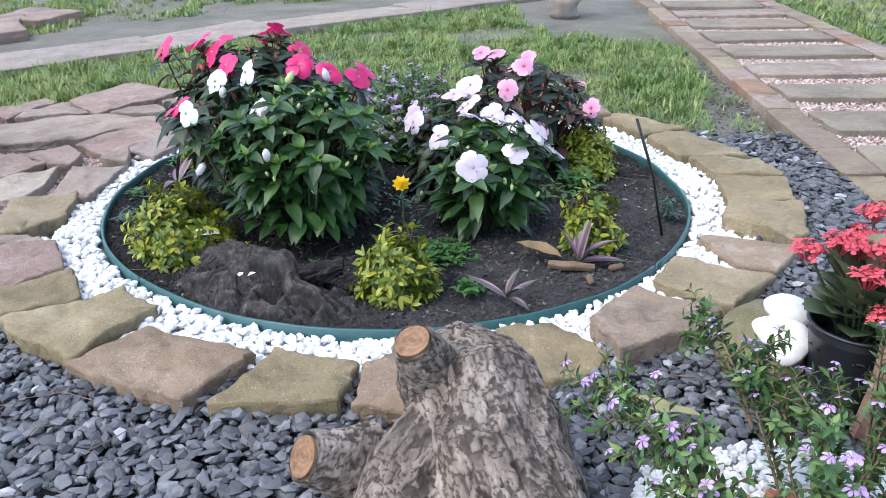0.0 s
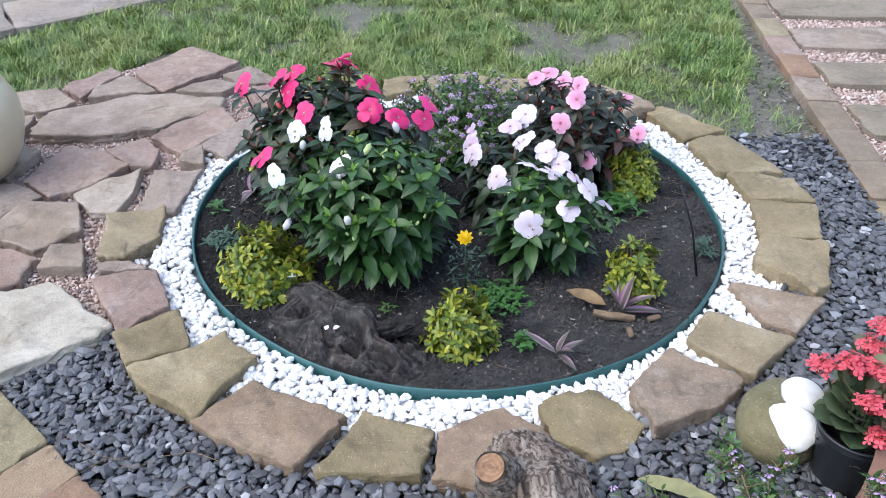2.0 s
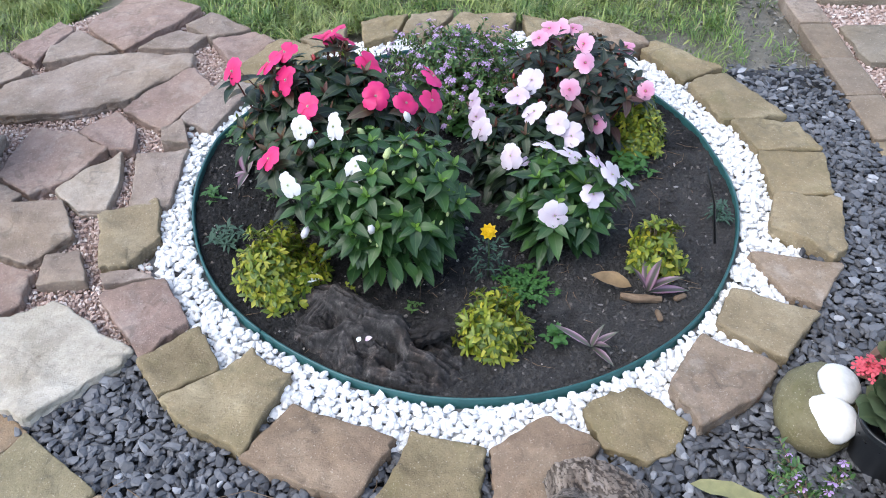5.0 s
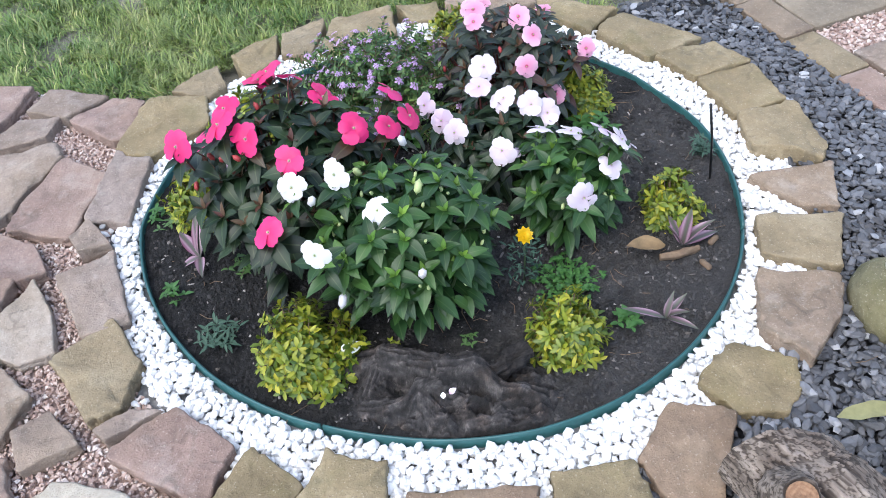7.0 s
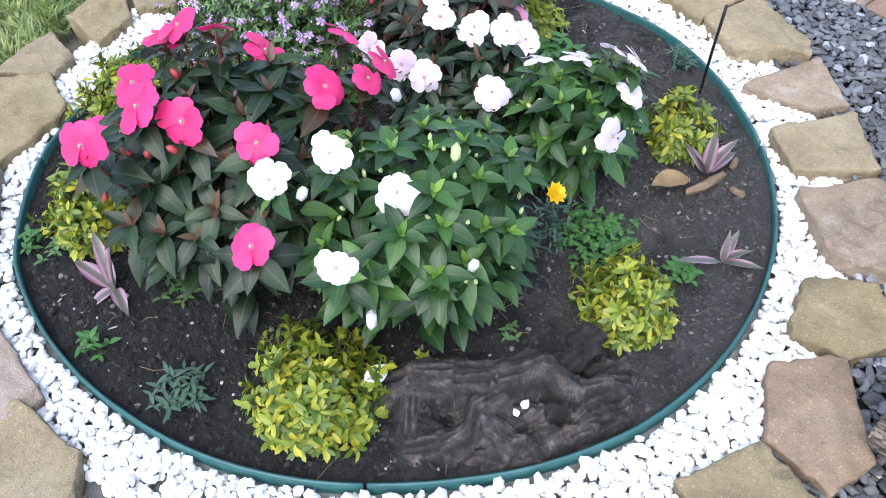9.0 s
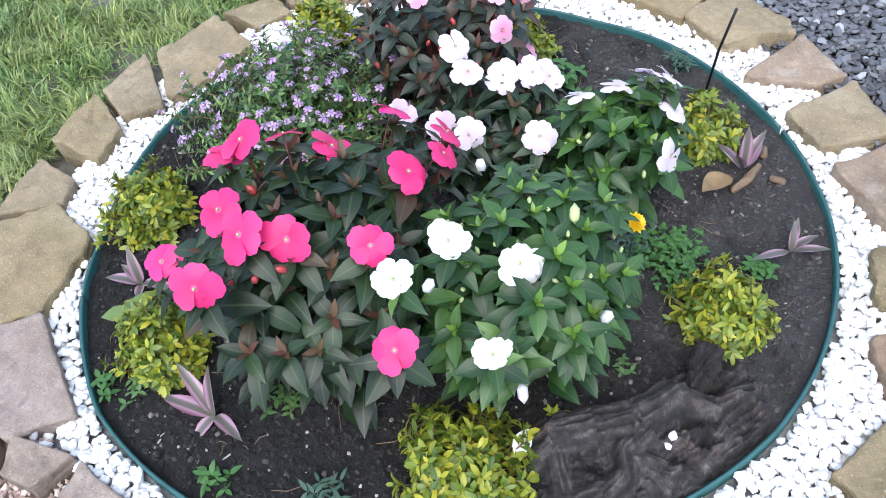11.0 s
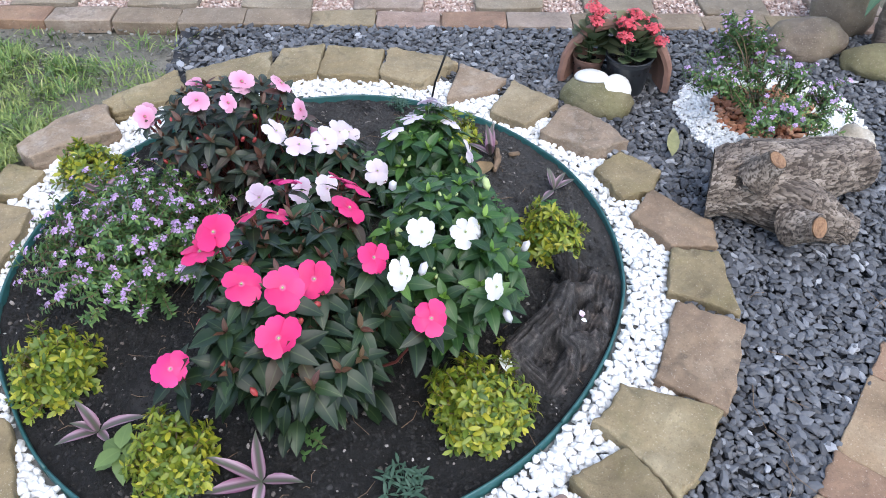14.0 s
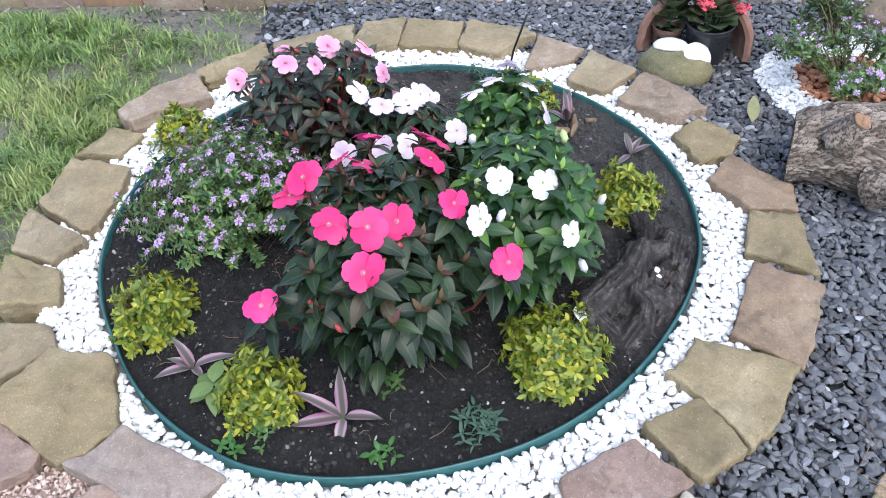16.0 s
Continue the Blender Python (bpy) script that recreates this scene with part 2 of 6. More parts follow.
PINK_BED = ground_material("pink_sand_bed", [(0.3, (0.38, 0.26, 0.215)), (0.7, (0.54, 0.41, 0.355))], 40, 160, 0.004)
PALE_BED = ground_material("pale_pebble_bed", [(0.3, (0.14, 0.14, 0.14)), (0.7, (0.26, 0.26, 0.255))], 50, 160, 0.003)


def leaf_material(name, stops, rough=0.42, gloss=0.45, island=False, worn=False):
    """Leaves: hue by piece, a paler midrib, a little light through."""
    m, nt, b = material(name, rough)
    c = ramp_of(nt, piece_random(nt, island), stops)
    blot = noise_of(nt, 45, 4, 0.6)
    c = mix_of(nt, 0.4, c, ramp_of(nt, blot, [(0.3, (0.6, 0.6, 0.6)), (0.7, (1, 1, 1))]), "MULTIPLY")
    if worn:
        c = mix_of(nt, ramp_of(nt, noise_of(nt, 2.6, 5, 0.65), [(0.44, (0, 0, 0)), (0.62, (0.75, 0.75, 0.75))]), c, mix_of(nt, 0.6, c, (0.34, 0.33, 0.12)))
        c = mix_of(nt, ramp_of(nt, noise_of(nt, 5.5, 4, 0.6), [(0.36, (0.7, 0.7, 0.7)), (0.5, (0, 0, 0))]), c, mix_of(nt, 0.7, c, (0.05, 0.11, 0.03)))
    at = nt.nodes.new("ShaderNodeAttribute")
    at.attribute_name = "rib"
    c = mix_of(nt, ramp_of(nt, at.outputs["Fac"], [(0.0, (0.16, 0.16, 0.16)), (0.13, (0, 0, 0))]), c, mix_of(nt, 0.7, c, (0.30, 0.38, 0.16)))
    c = mix_of(nt, 0.5, c, ramp_of(nt, at.outputs["Fac"], [(0.0, (1, 1, 1)), (0.8, (1, 1, 1)), (1.0, (0.72, 0.72, 0.72))]), "MULTIPLY")
    nt.links.new(c, b.inputs["Base Color"])
    b.inputs["Specular IOR Level"].default_value = gloss
    bump_of(nt, b, blot, 0.35, 0.002)
    t = nt.nodes.new("ShaderNodeBsdfTranslucent")
    nt.links.new(c, t.inputs[0])
    x = nt.nodes.new("ShaderNodeMixShader")
    x.inputs[0].default_value = 0.22
    nt.links.new(b.outputs[0], x.inputs[1])
    nt.links.new(t.outputs[0], x.inputs[2])
    nt.links.new(x.outputs[0], nt.nodes["Material Output"].inputs[0])
    return m


GREEN_LEAF = leaf_material("bright_green_leaf", [(0.0, (0.016, 0.052, 0.013)), (0.5, (0.028, 0.082, 0.019)), (0.9, (0.05, 0.126, 0.027)), (1.0, (0.10, 0.20, 0.04))], 0.38)
GREEN_FILL = leaf_material("bright_green_leaf_mass", [(0.0, (0.013, 0.042, 0.012)), (0.6, (0.027, 0.076, 0.02)), (1.0, (0.064, 0.145, 0.032))], 0.4, island=True)
DEEP_LEAF = leaf_material("deep_green_leaf", [(0.0, (0.008, 0.021, 0.009)), (0.5, (0.0145, 0.034, 0.0135)), (1.0, (0.031, 0.06, 0.022))], 0.38, 0.38)
DEEP_FILL = leaf_material("deep_green_leaf_mass", [(0.0, (0.0065, 0.016, 0.007)), (0.6, (0.013, 0.03, 0.0125)), (0.96, (0.029, 0.056, 0.022)), (1.0, (0.055, 0.034, 0.019))], 0.38, 0.38, island=True)
BRONZE_LEAF = leaf_material("bronze_green_leaf", [(0.0, (0.02, 0.032, 0.022)), (0.5, (0.034, 0.05, 0.034)), (0.88, (0.055, 0.07, 0.046)), (1.0, (0.09, 0.035, 0.03))])
BRONZE_FILL = leaf_material("bronze_leaf_mass", [(0.0, (0.016, 0.024, 0.016)), (0.8, (0.034, 0.048, 0.032)), (1.0, (0.085, 0.032, 0.03))], island=True)
GOLD_LEAF = leaf_material("golden_green_leaf", [(0.0, (0.055, 0.105, 0.014)), (0.35, (0.125, 0.18, 0.018)), (0.75, (0.255, 0.29, 0.025)), (1.0, (0.46, 0.42, 0.04))], island=True)
FINE_LEAF = leaf_material("small_green_leaf", [(0.0, (0.042, 0.10, 0.034)), (0.6, (0.085, 0.172, 0.052)), (0.9, (0.145, 0.25, 0.072)), (1.0, (0.24, 0.34, 0.09))], island=True)
BLUE_LEAF = leaf_material("blue_green_ferny_leaf", [(0.0, (0.03, 0.07, 0.05)), (1.0, (0.07, 0.14, 0.09))], 0.6, island=True)
CLOVER_LEAF = leaf_material("fresh_green_leaf", [(0.0, (0.03, 0.10, 0.025)), (1.0, (0.07, 0.19, 0.04))], 0.5, island=True)
GOLD_SINGLE = leaf_material("golden_green_single_leaf", [(0.0, (0.10, 0.16, 0.016)), (0.7, (0.22, 0.26, 0.022)), (1.0, (0.42, 0.39, 0.036))])
PALE_LEAF = leaf_material("pale_green_leaf", [(0.0, (0.10, 0.17, 0.05)), (1.0, (0.17, 0.25, 0.08))], 0.55)
GRASS = leaf_material("lawn_blade", [(0.0, (0.04, 0.10, 0.024)), (0.4, (0.10, 0.195, 0.04)), (0.75, (0.20, 0.31, 0.065)), (0.92, (0.36, 0.41, 0.11)), (1.0, (0.52, 0.46, 0.26))], 0.5, island=True, worn=True)
SUCCULENT = leaf_material("grey_green_succulent_leaf", [(0.0, (0.062, 0.095, 0.05)), (0.6, (0.11, 0.15, 0.08)), (1.0, (0.18, 0.18, 0.09))], 0.4)
PALM_LEAF = leaf_material("dull_green_palm_leaf", [(0.0, (0.05, 0.11, 0.06)), (1.0, (0.07, 0.14, 0.075))], 0.5)
YOUNG_LEAF = leaf_material("yellow_green_young_leaf", [(0.0, (0.08, 0.185, 0.026)), (1.0, (0.18, 0.31, 0.048))])
YOUNG_RED = leaf_material("reddish_young_leaf", [(0.0, (0.10, 0.035, 0.028)), (1.0, (0.12, 0.075, 0.04))])
STEM_RED, _nt, _b = material("red_stem", 0.5)
_b.inputs["Base Color"].default_value = (0.10, 0.022, 0.018, 1)
STEM_GREEN, _nt, _b = material("green_stem", 0.5)
_b.inputs["Base Color"].default_value = (0.03, 0.055, 0.02, 1)


def petal_material(name, eye, middle, rim, size=0.03, rough=0.5):
    """Petals: colour runs from the flower's eye to its rim, with faint veins."""
    m, nt, b = material(name, rough)
    tc = nt.nodes.new("ShaderNodeTexCoord")
    ln = nt.nodes.new("ShaderNodeVectorMath")
    ln.operation = "LENGTH"
    nt.links.new(tc.outputs["Object"], ln.inputs[0])
    sc = nt.nodes.new("ShaderNodeMath")
    sc.operation = "DIVIDE"
    sc.inputs[1].default_value = size
    nt.links.new(ln.outputs["Value"], sc.inputs[0])
    c = ramp_of(nt, sc.outputs[0], [(0.0, eye), (0.07, eye), (0.2, middle), (1.0, rim)])
    c = mix_of(nt, 0.4, c, ramp_of(nt, piece_random(nt), [(0.0, (0.78, 0.72, 0.8)), (1.0, (1, 1, 1))]), "MULTIPLY")
    c = mix_of(nt, 0.5, c, ramp_of(nt, piece_random(nt, True), [(0.0, (0.72, 0.68, 0.74)), (1.0, (1, 1, 1))]), "MULTIPLY")
    soft = noise_of(nt, 120, 3, 0.5)
    bump_of(nt, b, soft, 0.25, 0.0015)
    nt.links.new(c, b.inputs["Base Color"])
    t = nt.nodes.new("ShaderNodeBsdfTranslucent")
    nt.links.new(c, t.inputs[0])
    x = nt.nodes.new("ShaderNodeMixShader")
    x.inputs[0].default_value = 0.3
    nt.links.new(b.outputs[0], x.inputs[1])
    nt.links.new(t.outputs[0], x.inputs[2])
    nt.links.new(x.outputs[0], nt.nodes["Material Output"].inputs[0])
    return m


MAGENTA = petal_material("magenta_petal", (0.66, 0.22, 0.38), (0.73, 0.02, 0.155), (0.78, 0.035, 0.20))
HOTPINK = petal_material("hot_pink_petal", (0.68, 0.26, 0.42), (0.75, 0.03, 0.195), (0.79, 0.045, 0.245))
WHITE_PETAL = petal_material("white_petal", (0.55, 0.60, 0.42), (0.74, 0.75, 0.74), (0.78, 0.78, 0.78))
LILAC_PETAL = petal_material("pale_lilac_petal", (0.66, 0.36, 0.54), (0.75, 0.56, 0.70), (0.79, 0.665, 0.77))
BLUSH_PETAL = petal_material("blush_white_petal", (0.72, 0.46, 0.60), (0.79, 0.66, 0.74), (0.81, 0.745, 0.79))
PINK_PETAL = petal_material("rose_pink_petal", (0.50, 0.02, 0.10), (0.76, 0.28, 0.45), (0.82, 0.48, 0.60))
MAUVE_PETAL = petal_material("mauve_petal", (0.40, 0.19, 0.46), (0.54, 0.33, 0.62), (0.63, 0.45, 0.70), 0.010)
YELLOW_PETAL = petal_material("golden_yellow_petal", (0.85, 0.42, 0.01), (0.90, 0.58, 0.01), (0.92, 0.66, 0.015))
CORAL_PETAL = petal_material("coral_red_petal", (0.70, 0.13, 0.12), (0.70, 0.085, 0.11), (0.76, 0.12, 0.15), 0.03)

RHOEO, nt, b = material("purple_striped_leaf", 0.4)
_tc = nt.nodes.new("ShaderNodeTexCoord")
_sp = nt.nodes.new("ShaderNodeSeparateXYZ")
nt.links.new(_tc.outputs["Object"], _sp.inputs[0])
_ab = nt.nodes.new("ShaderNodeMath")
_ab.operation = "ABSOLUTE"
nt.links.new(_sp.outputs[0], _ab.inputs[0])
_c = ramp_of(nt, _ab.outputs[0], [(0.0, (0.065, 0.085, 0.052)), (0.005, (0.115, 0.07, 0.088)), (0.0085, (0.33, 0.215, 0.27)), (0.013, (0.16, 0.05, 0.10))])
nt.links.new(_c, b.inputs["Base Color"])

BARK, nt, b = material("grey_brown_bark", 0.9)
_w = noise_of(nt, 24, 7, 0.65, squash=(1, 0.4, 1))
_f = noise_of(nt, 120, 4, 0.6, squash=(1, 0.3, 1))
_c = ramp_of(nt, _w, [(0.34, (0.095, 0.073, 0.058)), (0.48, (0.18, 0.145, 0.119)), (0.66, (0.31, 0.264, 0.225))])
_c = mix_of(nt, 0.5, _c, ramp_of(nt, _f, [(0.3, (0.5, 0.48, 0.46)), (0.68, (1, 1, 1))]), "MULTIPLY")
# crack colour with crevice shade painted in: joints and furrows dark, raised plates lightened
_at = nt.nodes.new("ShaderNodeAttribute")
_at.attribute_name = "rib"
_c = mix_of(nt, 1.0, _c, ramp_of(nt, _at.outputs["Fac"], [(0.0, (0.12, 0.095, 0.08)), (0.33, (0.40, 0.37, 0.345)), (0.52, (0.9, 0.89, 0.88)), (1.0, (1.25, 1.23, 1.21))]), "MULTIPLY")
nt.links.new(_c, b.inputs["Base Color"])
bump_of(nt, b, mix_of(nt, 0.3, _f, _w), 1.0, 0.006)

CUTWOOD, nt, b = material("sawn_orange_wood", 0.75)
_tc = nt.nodes.new("ShaderNodeTexCoord")
_wv = nt.nodes.new("ShaderNodeTexWave")
_wv.wave_type, _wv.rings_direction = "RINGS", "Z"
_wv.inputs["Scale"].default_value, _wv.inputs["Distortion"].default_value = 34, 9
nt.links.new(_tc.outputs["Object"], _wv.inputs["Vector"])
_c = ramp_of(nt, _wv.outputs["Fac"], [(0.0, (0.22, 0.115, 0.058)), (1.0, (0.27, 0.15, 0.08))])
_n = noise_of(nt, 70, 6, 0.7)
_c = mix_of(nt, 0.75, _c, ramp_of(nt, _n, [(0.35, (0.35, 0.3, 0.27)), (0.6, (1, 1, 1))]), "MULTIPLY")
nt.links.new(_c, b.inputs["Base Color"])
bump_of(nt, b, _n, 0.7, 0.004)

DRIFT, nt, b = material("dark_weathered_driftwood", 0.9)
_w = noise_of(nt, 55, 8, 0.72)
_c = ramp_of(nt, _w, [(0.34, (0.012, 0.0108, 0.0105)), (0.52, (0.036, 0.032, 0.0305)), (0.72, (0.10, 0.09, 0.086))])
# grain streaks with recess shade painted in: grooves darkened, ridge crests lightened
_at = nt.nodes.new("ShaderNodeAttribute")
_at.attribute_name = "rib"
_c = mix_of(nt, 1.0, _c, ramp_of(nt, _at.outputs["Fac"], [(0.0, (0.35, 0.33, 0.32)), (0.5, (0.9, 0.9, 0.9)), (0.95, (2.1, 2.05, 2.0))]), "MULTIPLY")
_c = mix_of(nt, ramp_of(nt, noise_of(nt, 9, 4, 0.6), [(0.52, (0, 0, 0)), (0.64, (0.7, 0.7, 0.7))]), _c, mix_of(nt, 1.0, _c, (1.15, 0.82, 0.6), "MULTIPLY"))
nt.links.new(_c, b.inputs["Base Color"])
bump_of(nt, b, _w, 1.0, 0.006)


def plain(name, colour, rough, vary=0.25, scale=40, depth=0.0008, metal=0.0):
    m, nt, b = material(name, rough, metal)
    n = noise_of(nt, scale, 5, 0.6)
    lo = tuple(c * (1 - vary) for c in colour)
    nt.links.new(ramp_of(nt, n, [(0.3, lo), (0.7, colour)]), b.inputs["Base Color"])
    bump_of(nt, b, n, 0.3, depth)
    return m


EDGING = plain("green_plastic_edging", (0.026, 0.10, 0.10), 0.4, 0.3)
SHELL = plain("white_shell", (0.74, 0.725, 0.69), 0.5, 0.22, 45, 0.003)
BLACKPLASTIC = plain("black_plastic", (0.026, 0.029, 0.034), 0.38, 0.3)
TERRACOTTA = plain("terracotta", (0.25, 0.135, 0.10), 0.85, 0.4, 18)
GLAZE = plain("cream_glaze", (0.52, 0.43, 0.31), 0.3, 0.18, 6)
DRYLEAF = plain("dry_tan_leaf", (0.30, 0.20, 0.10), 0.7, 0.5, 30)
FALLEN = plain("fading_green_leaf", (0.30, 0.29, 0.13), 0.6, 0.4, 30)
TWIG = plain("tan_twig", (0.20, 0.135, 0.085), 0.85, 0.5, 60)
METALROD = plain("black_rod", (0.012, 0.012, 0.013), 0.4, 0.2)
PALEPETAL = plain("fallen_white_petal", (0.74, 0.77, 0.74), 0.6, 0.15, 40)
PALEBARK = plain("pale_smooth_bark", (0.36, 0.29, 0.245), 0.9, 0.4, 14, 0.004)
BUD = plain("pale_green_bud", (0.42, 0.50, 0.22), 0.5, 0.3, 60)
REDBUD = plain("red_bud", (0.38, 0.05, 0.05), 0.5, 0.3, 60)


# ---- stones ----
CUT = 0.05


def stone_mesh(name, poly, top=0.05, deep=0.07, wear=0.012, seed=0.0, rough=0.004, fine=False):
    """A rough slab: a worn outline, a rounded upper edge and an uneven top. poly: its corners in plan."""
    pts = []
    n = len(poly)
    cx, cy = sum(p[0] for p in poly) / n, sum(p[1] for p in poly) / n
    for i in range(n):
        (x0, y0), (x1, y1), (x2, y2) = poly[i - 1], poly[i], poly[(i + 1) % n]
        ax, ay, bx, by = x1 + (x0 - x1) * CUT, y1 + (y0 - y1) * CUT, x1 + (x2 - x1) * CUT, y1 + (y2 - y1) * CUT
        pts.append((ax, ay))
        pts.append(((ax + bx) * 0.25 + x1 * 0.5, (ay + by) * 0.25 + y1 * 0.5))
        pts.append((bx, by))
        ex, ey = x2 + (x1 - x2) * CUT, y2 + (y1 - y2) * CUT
        for k in ([j / 9 for j in range(1, 9)] if fine else (0.25, 0.5, 0.75)):
            pts.append((bx + (ex - bx) * k, by + (ey - by) * k))
    out = []
    for x, y in pts:
        d = 1.015 + (n3(x, y, seed, 14) * 0.6 + n3(x, y, seed + 5, 40) * 0.5 + (n3(x, y, seed + 8, 85) * 0.45 if fine else 0)) * wear / 0.12
        out.append((cx + (x - cx) * d, cy + (y - cy) * d))
    verts, faces, m = [], [], len(out)
    tilt = (n3(cx, cy, seed, 3) * 0.05, n3(cx, cy, seed + 9, 3) * 0.05)
    rings = ((0.965, top - deep), (1.0, top - deep * 0.45), (1.0, top - wear * 0.42), (0.978, top - wear * 0.05), (0.78, top), (0.45, top))
    if fine:
        rings = ((0.965, top - deep), (0.99, top - deep * 0.62), (1.005, top - deep * 0.42), (0.992, top - deep * 0.3), (1.0, top - wear * 0.5), (0.985, top - wear * 0.1), (0.955, top), (0.86, top), (0.74, top), (0.6, top), (0.45, top), (0.28, top))
    for s, z in rings:
        for x, y in out:
            px, py = cx + (x - cx) * s, cy + (y - cy) * s
            lift = n3(px, py, seed, 9) * rough * 1.6 + n3(px, py, seed + 3, 35) * rough * 0.8
            if fine:
                step = n3(px, py, seed + 6, 12)
                lift += n3(px, py, seed + 4, 80) * rough * 0.35 + (0.0045 if step > 0.12 else 0.0) * min(1, max(0, (step - 0.12) * 14))
            side = n3(px, py, z * 3 + seed, 50) * (0.02 if fine else 0.0012) if s > 0.96 else 0
            verts.append(((px - cx) * (1 + side * 2), (py - cy) * (1 + side * 2), z + (lift if z > top - wear else 0) + (px - cx) * tilt[0] + (py - cy) * tilt[1]))
    verts.append((0, 0, top + n3(cx, cy, seed, 9) * rough))
    for r in range(len(rings) - 1):
        for k in range(m):
            a, b = r * m + k, r * m + (k + 1) % m
            faces.append((a, b, b + m, a + m))
    last, mid = (len(rings) - 1) * m, len(verts) - 1
    for k in range(m):
        faces.append((last + k, last + (k + 1) % m, mid))
    me = mesh_of(name, verts, faces, True)
    flags = [k >= (4 if fine else 2) * m for k in range(len(faces))]
    me.polygons.foreach_set("use_smooth", flags)
    return me, (cx, cy)


def ccw(poly):
    a = sum(poly[i - 1][0] * poly[i][1] - poly[i][0] * poly[i - 1][1] for i in range(len(poly)))
    return poly if a > 0 else poly[::-1]


def lay(parent, name, poly, mat, top=0.05, deep=0.07, wear=0.012, label="", rough=0.004, fine=False):
    poly = ccw(poly)
    me, (cx, cy) = stone_mesh(name, poly, top, deep, wear, seed=cx_seed(poly), rough=rough, fine=fine)
    return part(name, me, mat, parent, label, Matrix.Translation((cx, cy, 0)))


def cx_seed(poly):
    return poly[0][0] * 7.3 + poly[0][1] * 3.1


# the bed's edge: radius by bearing, in degrees
BEARING = [-180, -165, -143, -130, -120, -110, -98, -85, -72, -60, -45, -30, -10, 9, 60, 102, 126, 140, 162, 180]
RADIUS = [0.745, 0.732, 0.724, 0.718, 0.718, 0.725, 0.736, 0.739, 0.739, 0.738, 0.734, 0.727, 0.724, 0.716, 0.735, 0.745, 0.736, 0.752, 0.766, 0.745]


def edge_radius(a):
    return float(np.interp((a + 180) % 360 - 180, BEARING, RADIUS))


border = thing("stone_border", label="ring of rough olive and brown sandstone blocks round the flower bed", category="stone border")
STONES = []


def border_stone(poly, mat, top=0.055, label=""):
    STONES.append(ccw(poly))
    lay(border, "stone", poly, mat, top, 0.075, 0.014, label, 0.0055, True)


border_stone([(-0.74, -0.63), (-0.62, -0.53), (-0.55, -0.655), (-0.67, -0.73)], OLIVE)
border_stone([(-0.665, -0.735), (-0.55, -0.66), (-0.49, -0.60), (-0.40, -0.68), (-0.47, -0.87), (-0.60, -0.80)], OLIVE)
border_stone([(-0.38, -0.75), (-0.165, -0.84), (-0.235, -0.98), (-0.34, -0.945), (-0.47, -0.88)], BROWN)
border_stone([(-0.13, -0.83), (0.015, -0.87), (0.005, -0.985), (-0.20, -0.985), (-0.155, -0.89)], OLIVE)
border_stone([(0.025, -0.87), (0.15, -0.79), (0.245, -0.87), (0.12, -1.0), (0.03, -0.985)], BROWN)
border_stone([(0.22, -0.78), (0.34, -0.72), (0.43, -0.81), (0.40, -0.87), (0.33, -0.91), (0.25, -0.87)], OLIVE, 0.05)
border_stone([(0.51, -0.585), (0.655, -0.685), (0.56, -0.78), (0.45, -0.835), (0.41, -0.73)], PINK, 0.062)
border_stone([(0.61, -0.445), (0.79, -0.53), (0.67, -0.665), (0.555, -0.55)], TAN, 0.055)
border_stone([(0.69, -0.32), (0.905, -0.37), (0.80, -0.51), (0.74, -0.47)], PINK, 0.05)
border_stone([(0.82, -0.11), (0.985, -0.13), (0.93, -0.32), (0.88, -0.355), (0.77, -0.24)], TAN, 0.062)
border_stone([(0.835, 0.09), (1.01, 0.075), (0.97, -0.115), (0.815, -0.105)], OLIVE, 0.055)
border_stone([(0.80, 0.255), (0.985, 0.225), (1.01, 0.085), (0.83, 0.095)], OLIVE, 0.055)
border_stone([(0.71, 0.46), (0.85, 0.53), (0.965, 0.26), (0.77, 0.25)], OLIVE, 0.055)
border_stone([(0.61, 0.68), (0.67, 0.73), (0.845, 0.545), (0.70, 0.475)], OLIVE, 0.055)
border_stone([(0.58, 0.82), (0.645, 0.71), (0.50, 0.63), (0.37, 0.84), (0.43, 0.90)], PINK, 0.065)
border_stone([(0.235, 0.96), (0.36, 0.90), (0.33, 0.79), (0.24, 0.83)], OLIVE, 0.05)
border_stone([(0.01, 0.97), (0.21, 0.95), (0.165, 0.76), (-0.10, 0.78)], TAN, 0.055)
border_stone([(-0.17, 0.96), (-0.01, 0.98), (-0.12, 0.78), (-0.20, 0.84)], TAN, 0.055)
border_stone([(-0.35, 0.92), (-0.18, 0.97), (-0.23, 0.80), (-0.33, 0.77)], OLIVE, 0.055)
border_stone([(-0.56, 0.83), (-0.40, 0.89), (-0.40, 0.76), (-0.46, 0.72)], TAN, 0.05)
border_stone([(-0.63, 0.80), (-0.58, 0.79), (-0.47, 0.73), (-0.48, 0.58), (-0.67, 0.50), (-0.75, 0.60)], OLIVE, 0.055)
border_stone([(-0.75, 0.58), (-0.67, 0.48), (-0.76, 0.26), (-0.87, 0.32)], GREYSTONE, 0.055)
border_stone([(-0.95, 0.14), (-0.81, 0.17), (-0.80, -0.085), (-0.91, -0.09)], GREYSTONE, 0.05)
border_stone([(-0.975, -0.13), (-0.835, -0.065), (-0.795, -0.22), (-0.85, -0.32), (-0.92, -0.32)], TAN, 0.055)
border_stone([(-0.91, -0.345), (-0.83, -0.33), (-0.77, -0.36), (-0.89, -0.385)], GREYSTONE, 0.045)
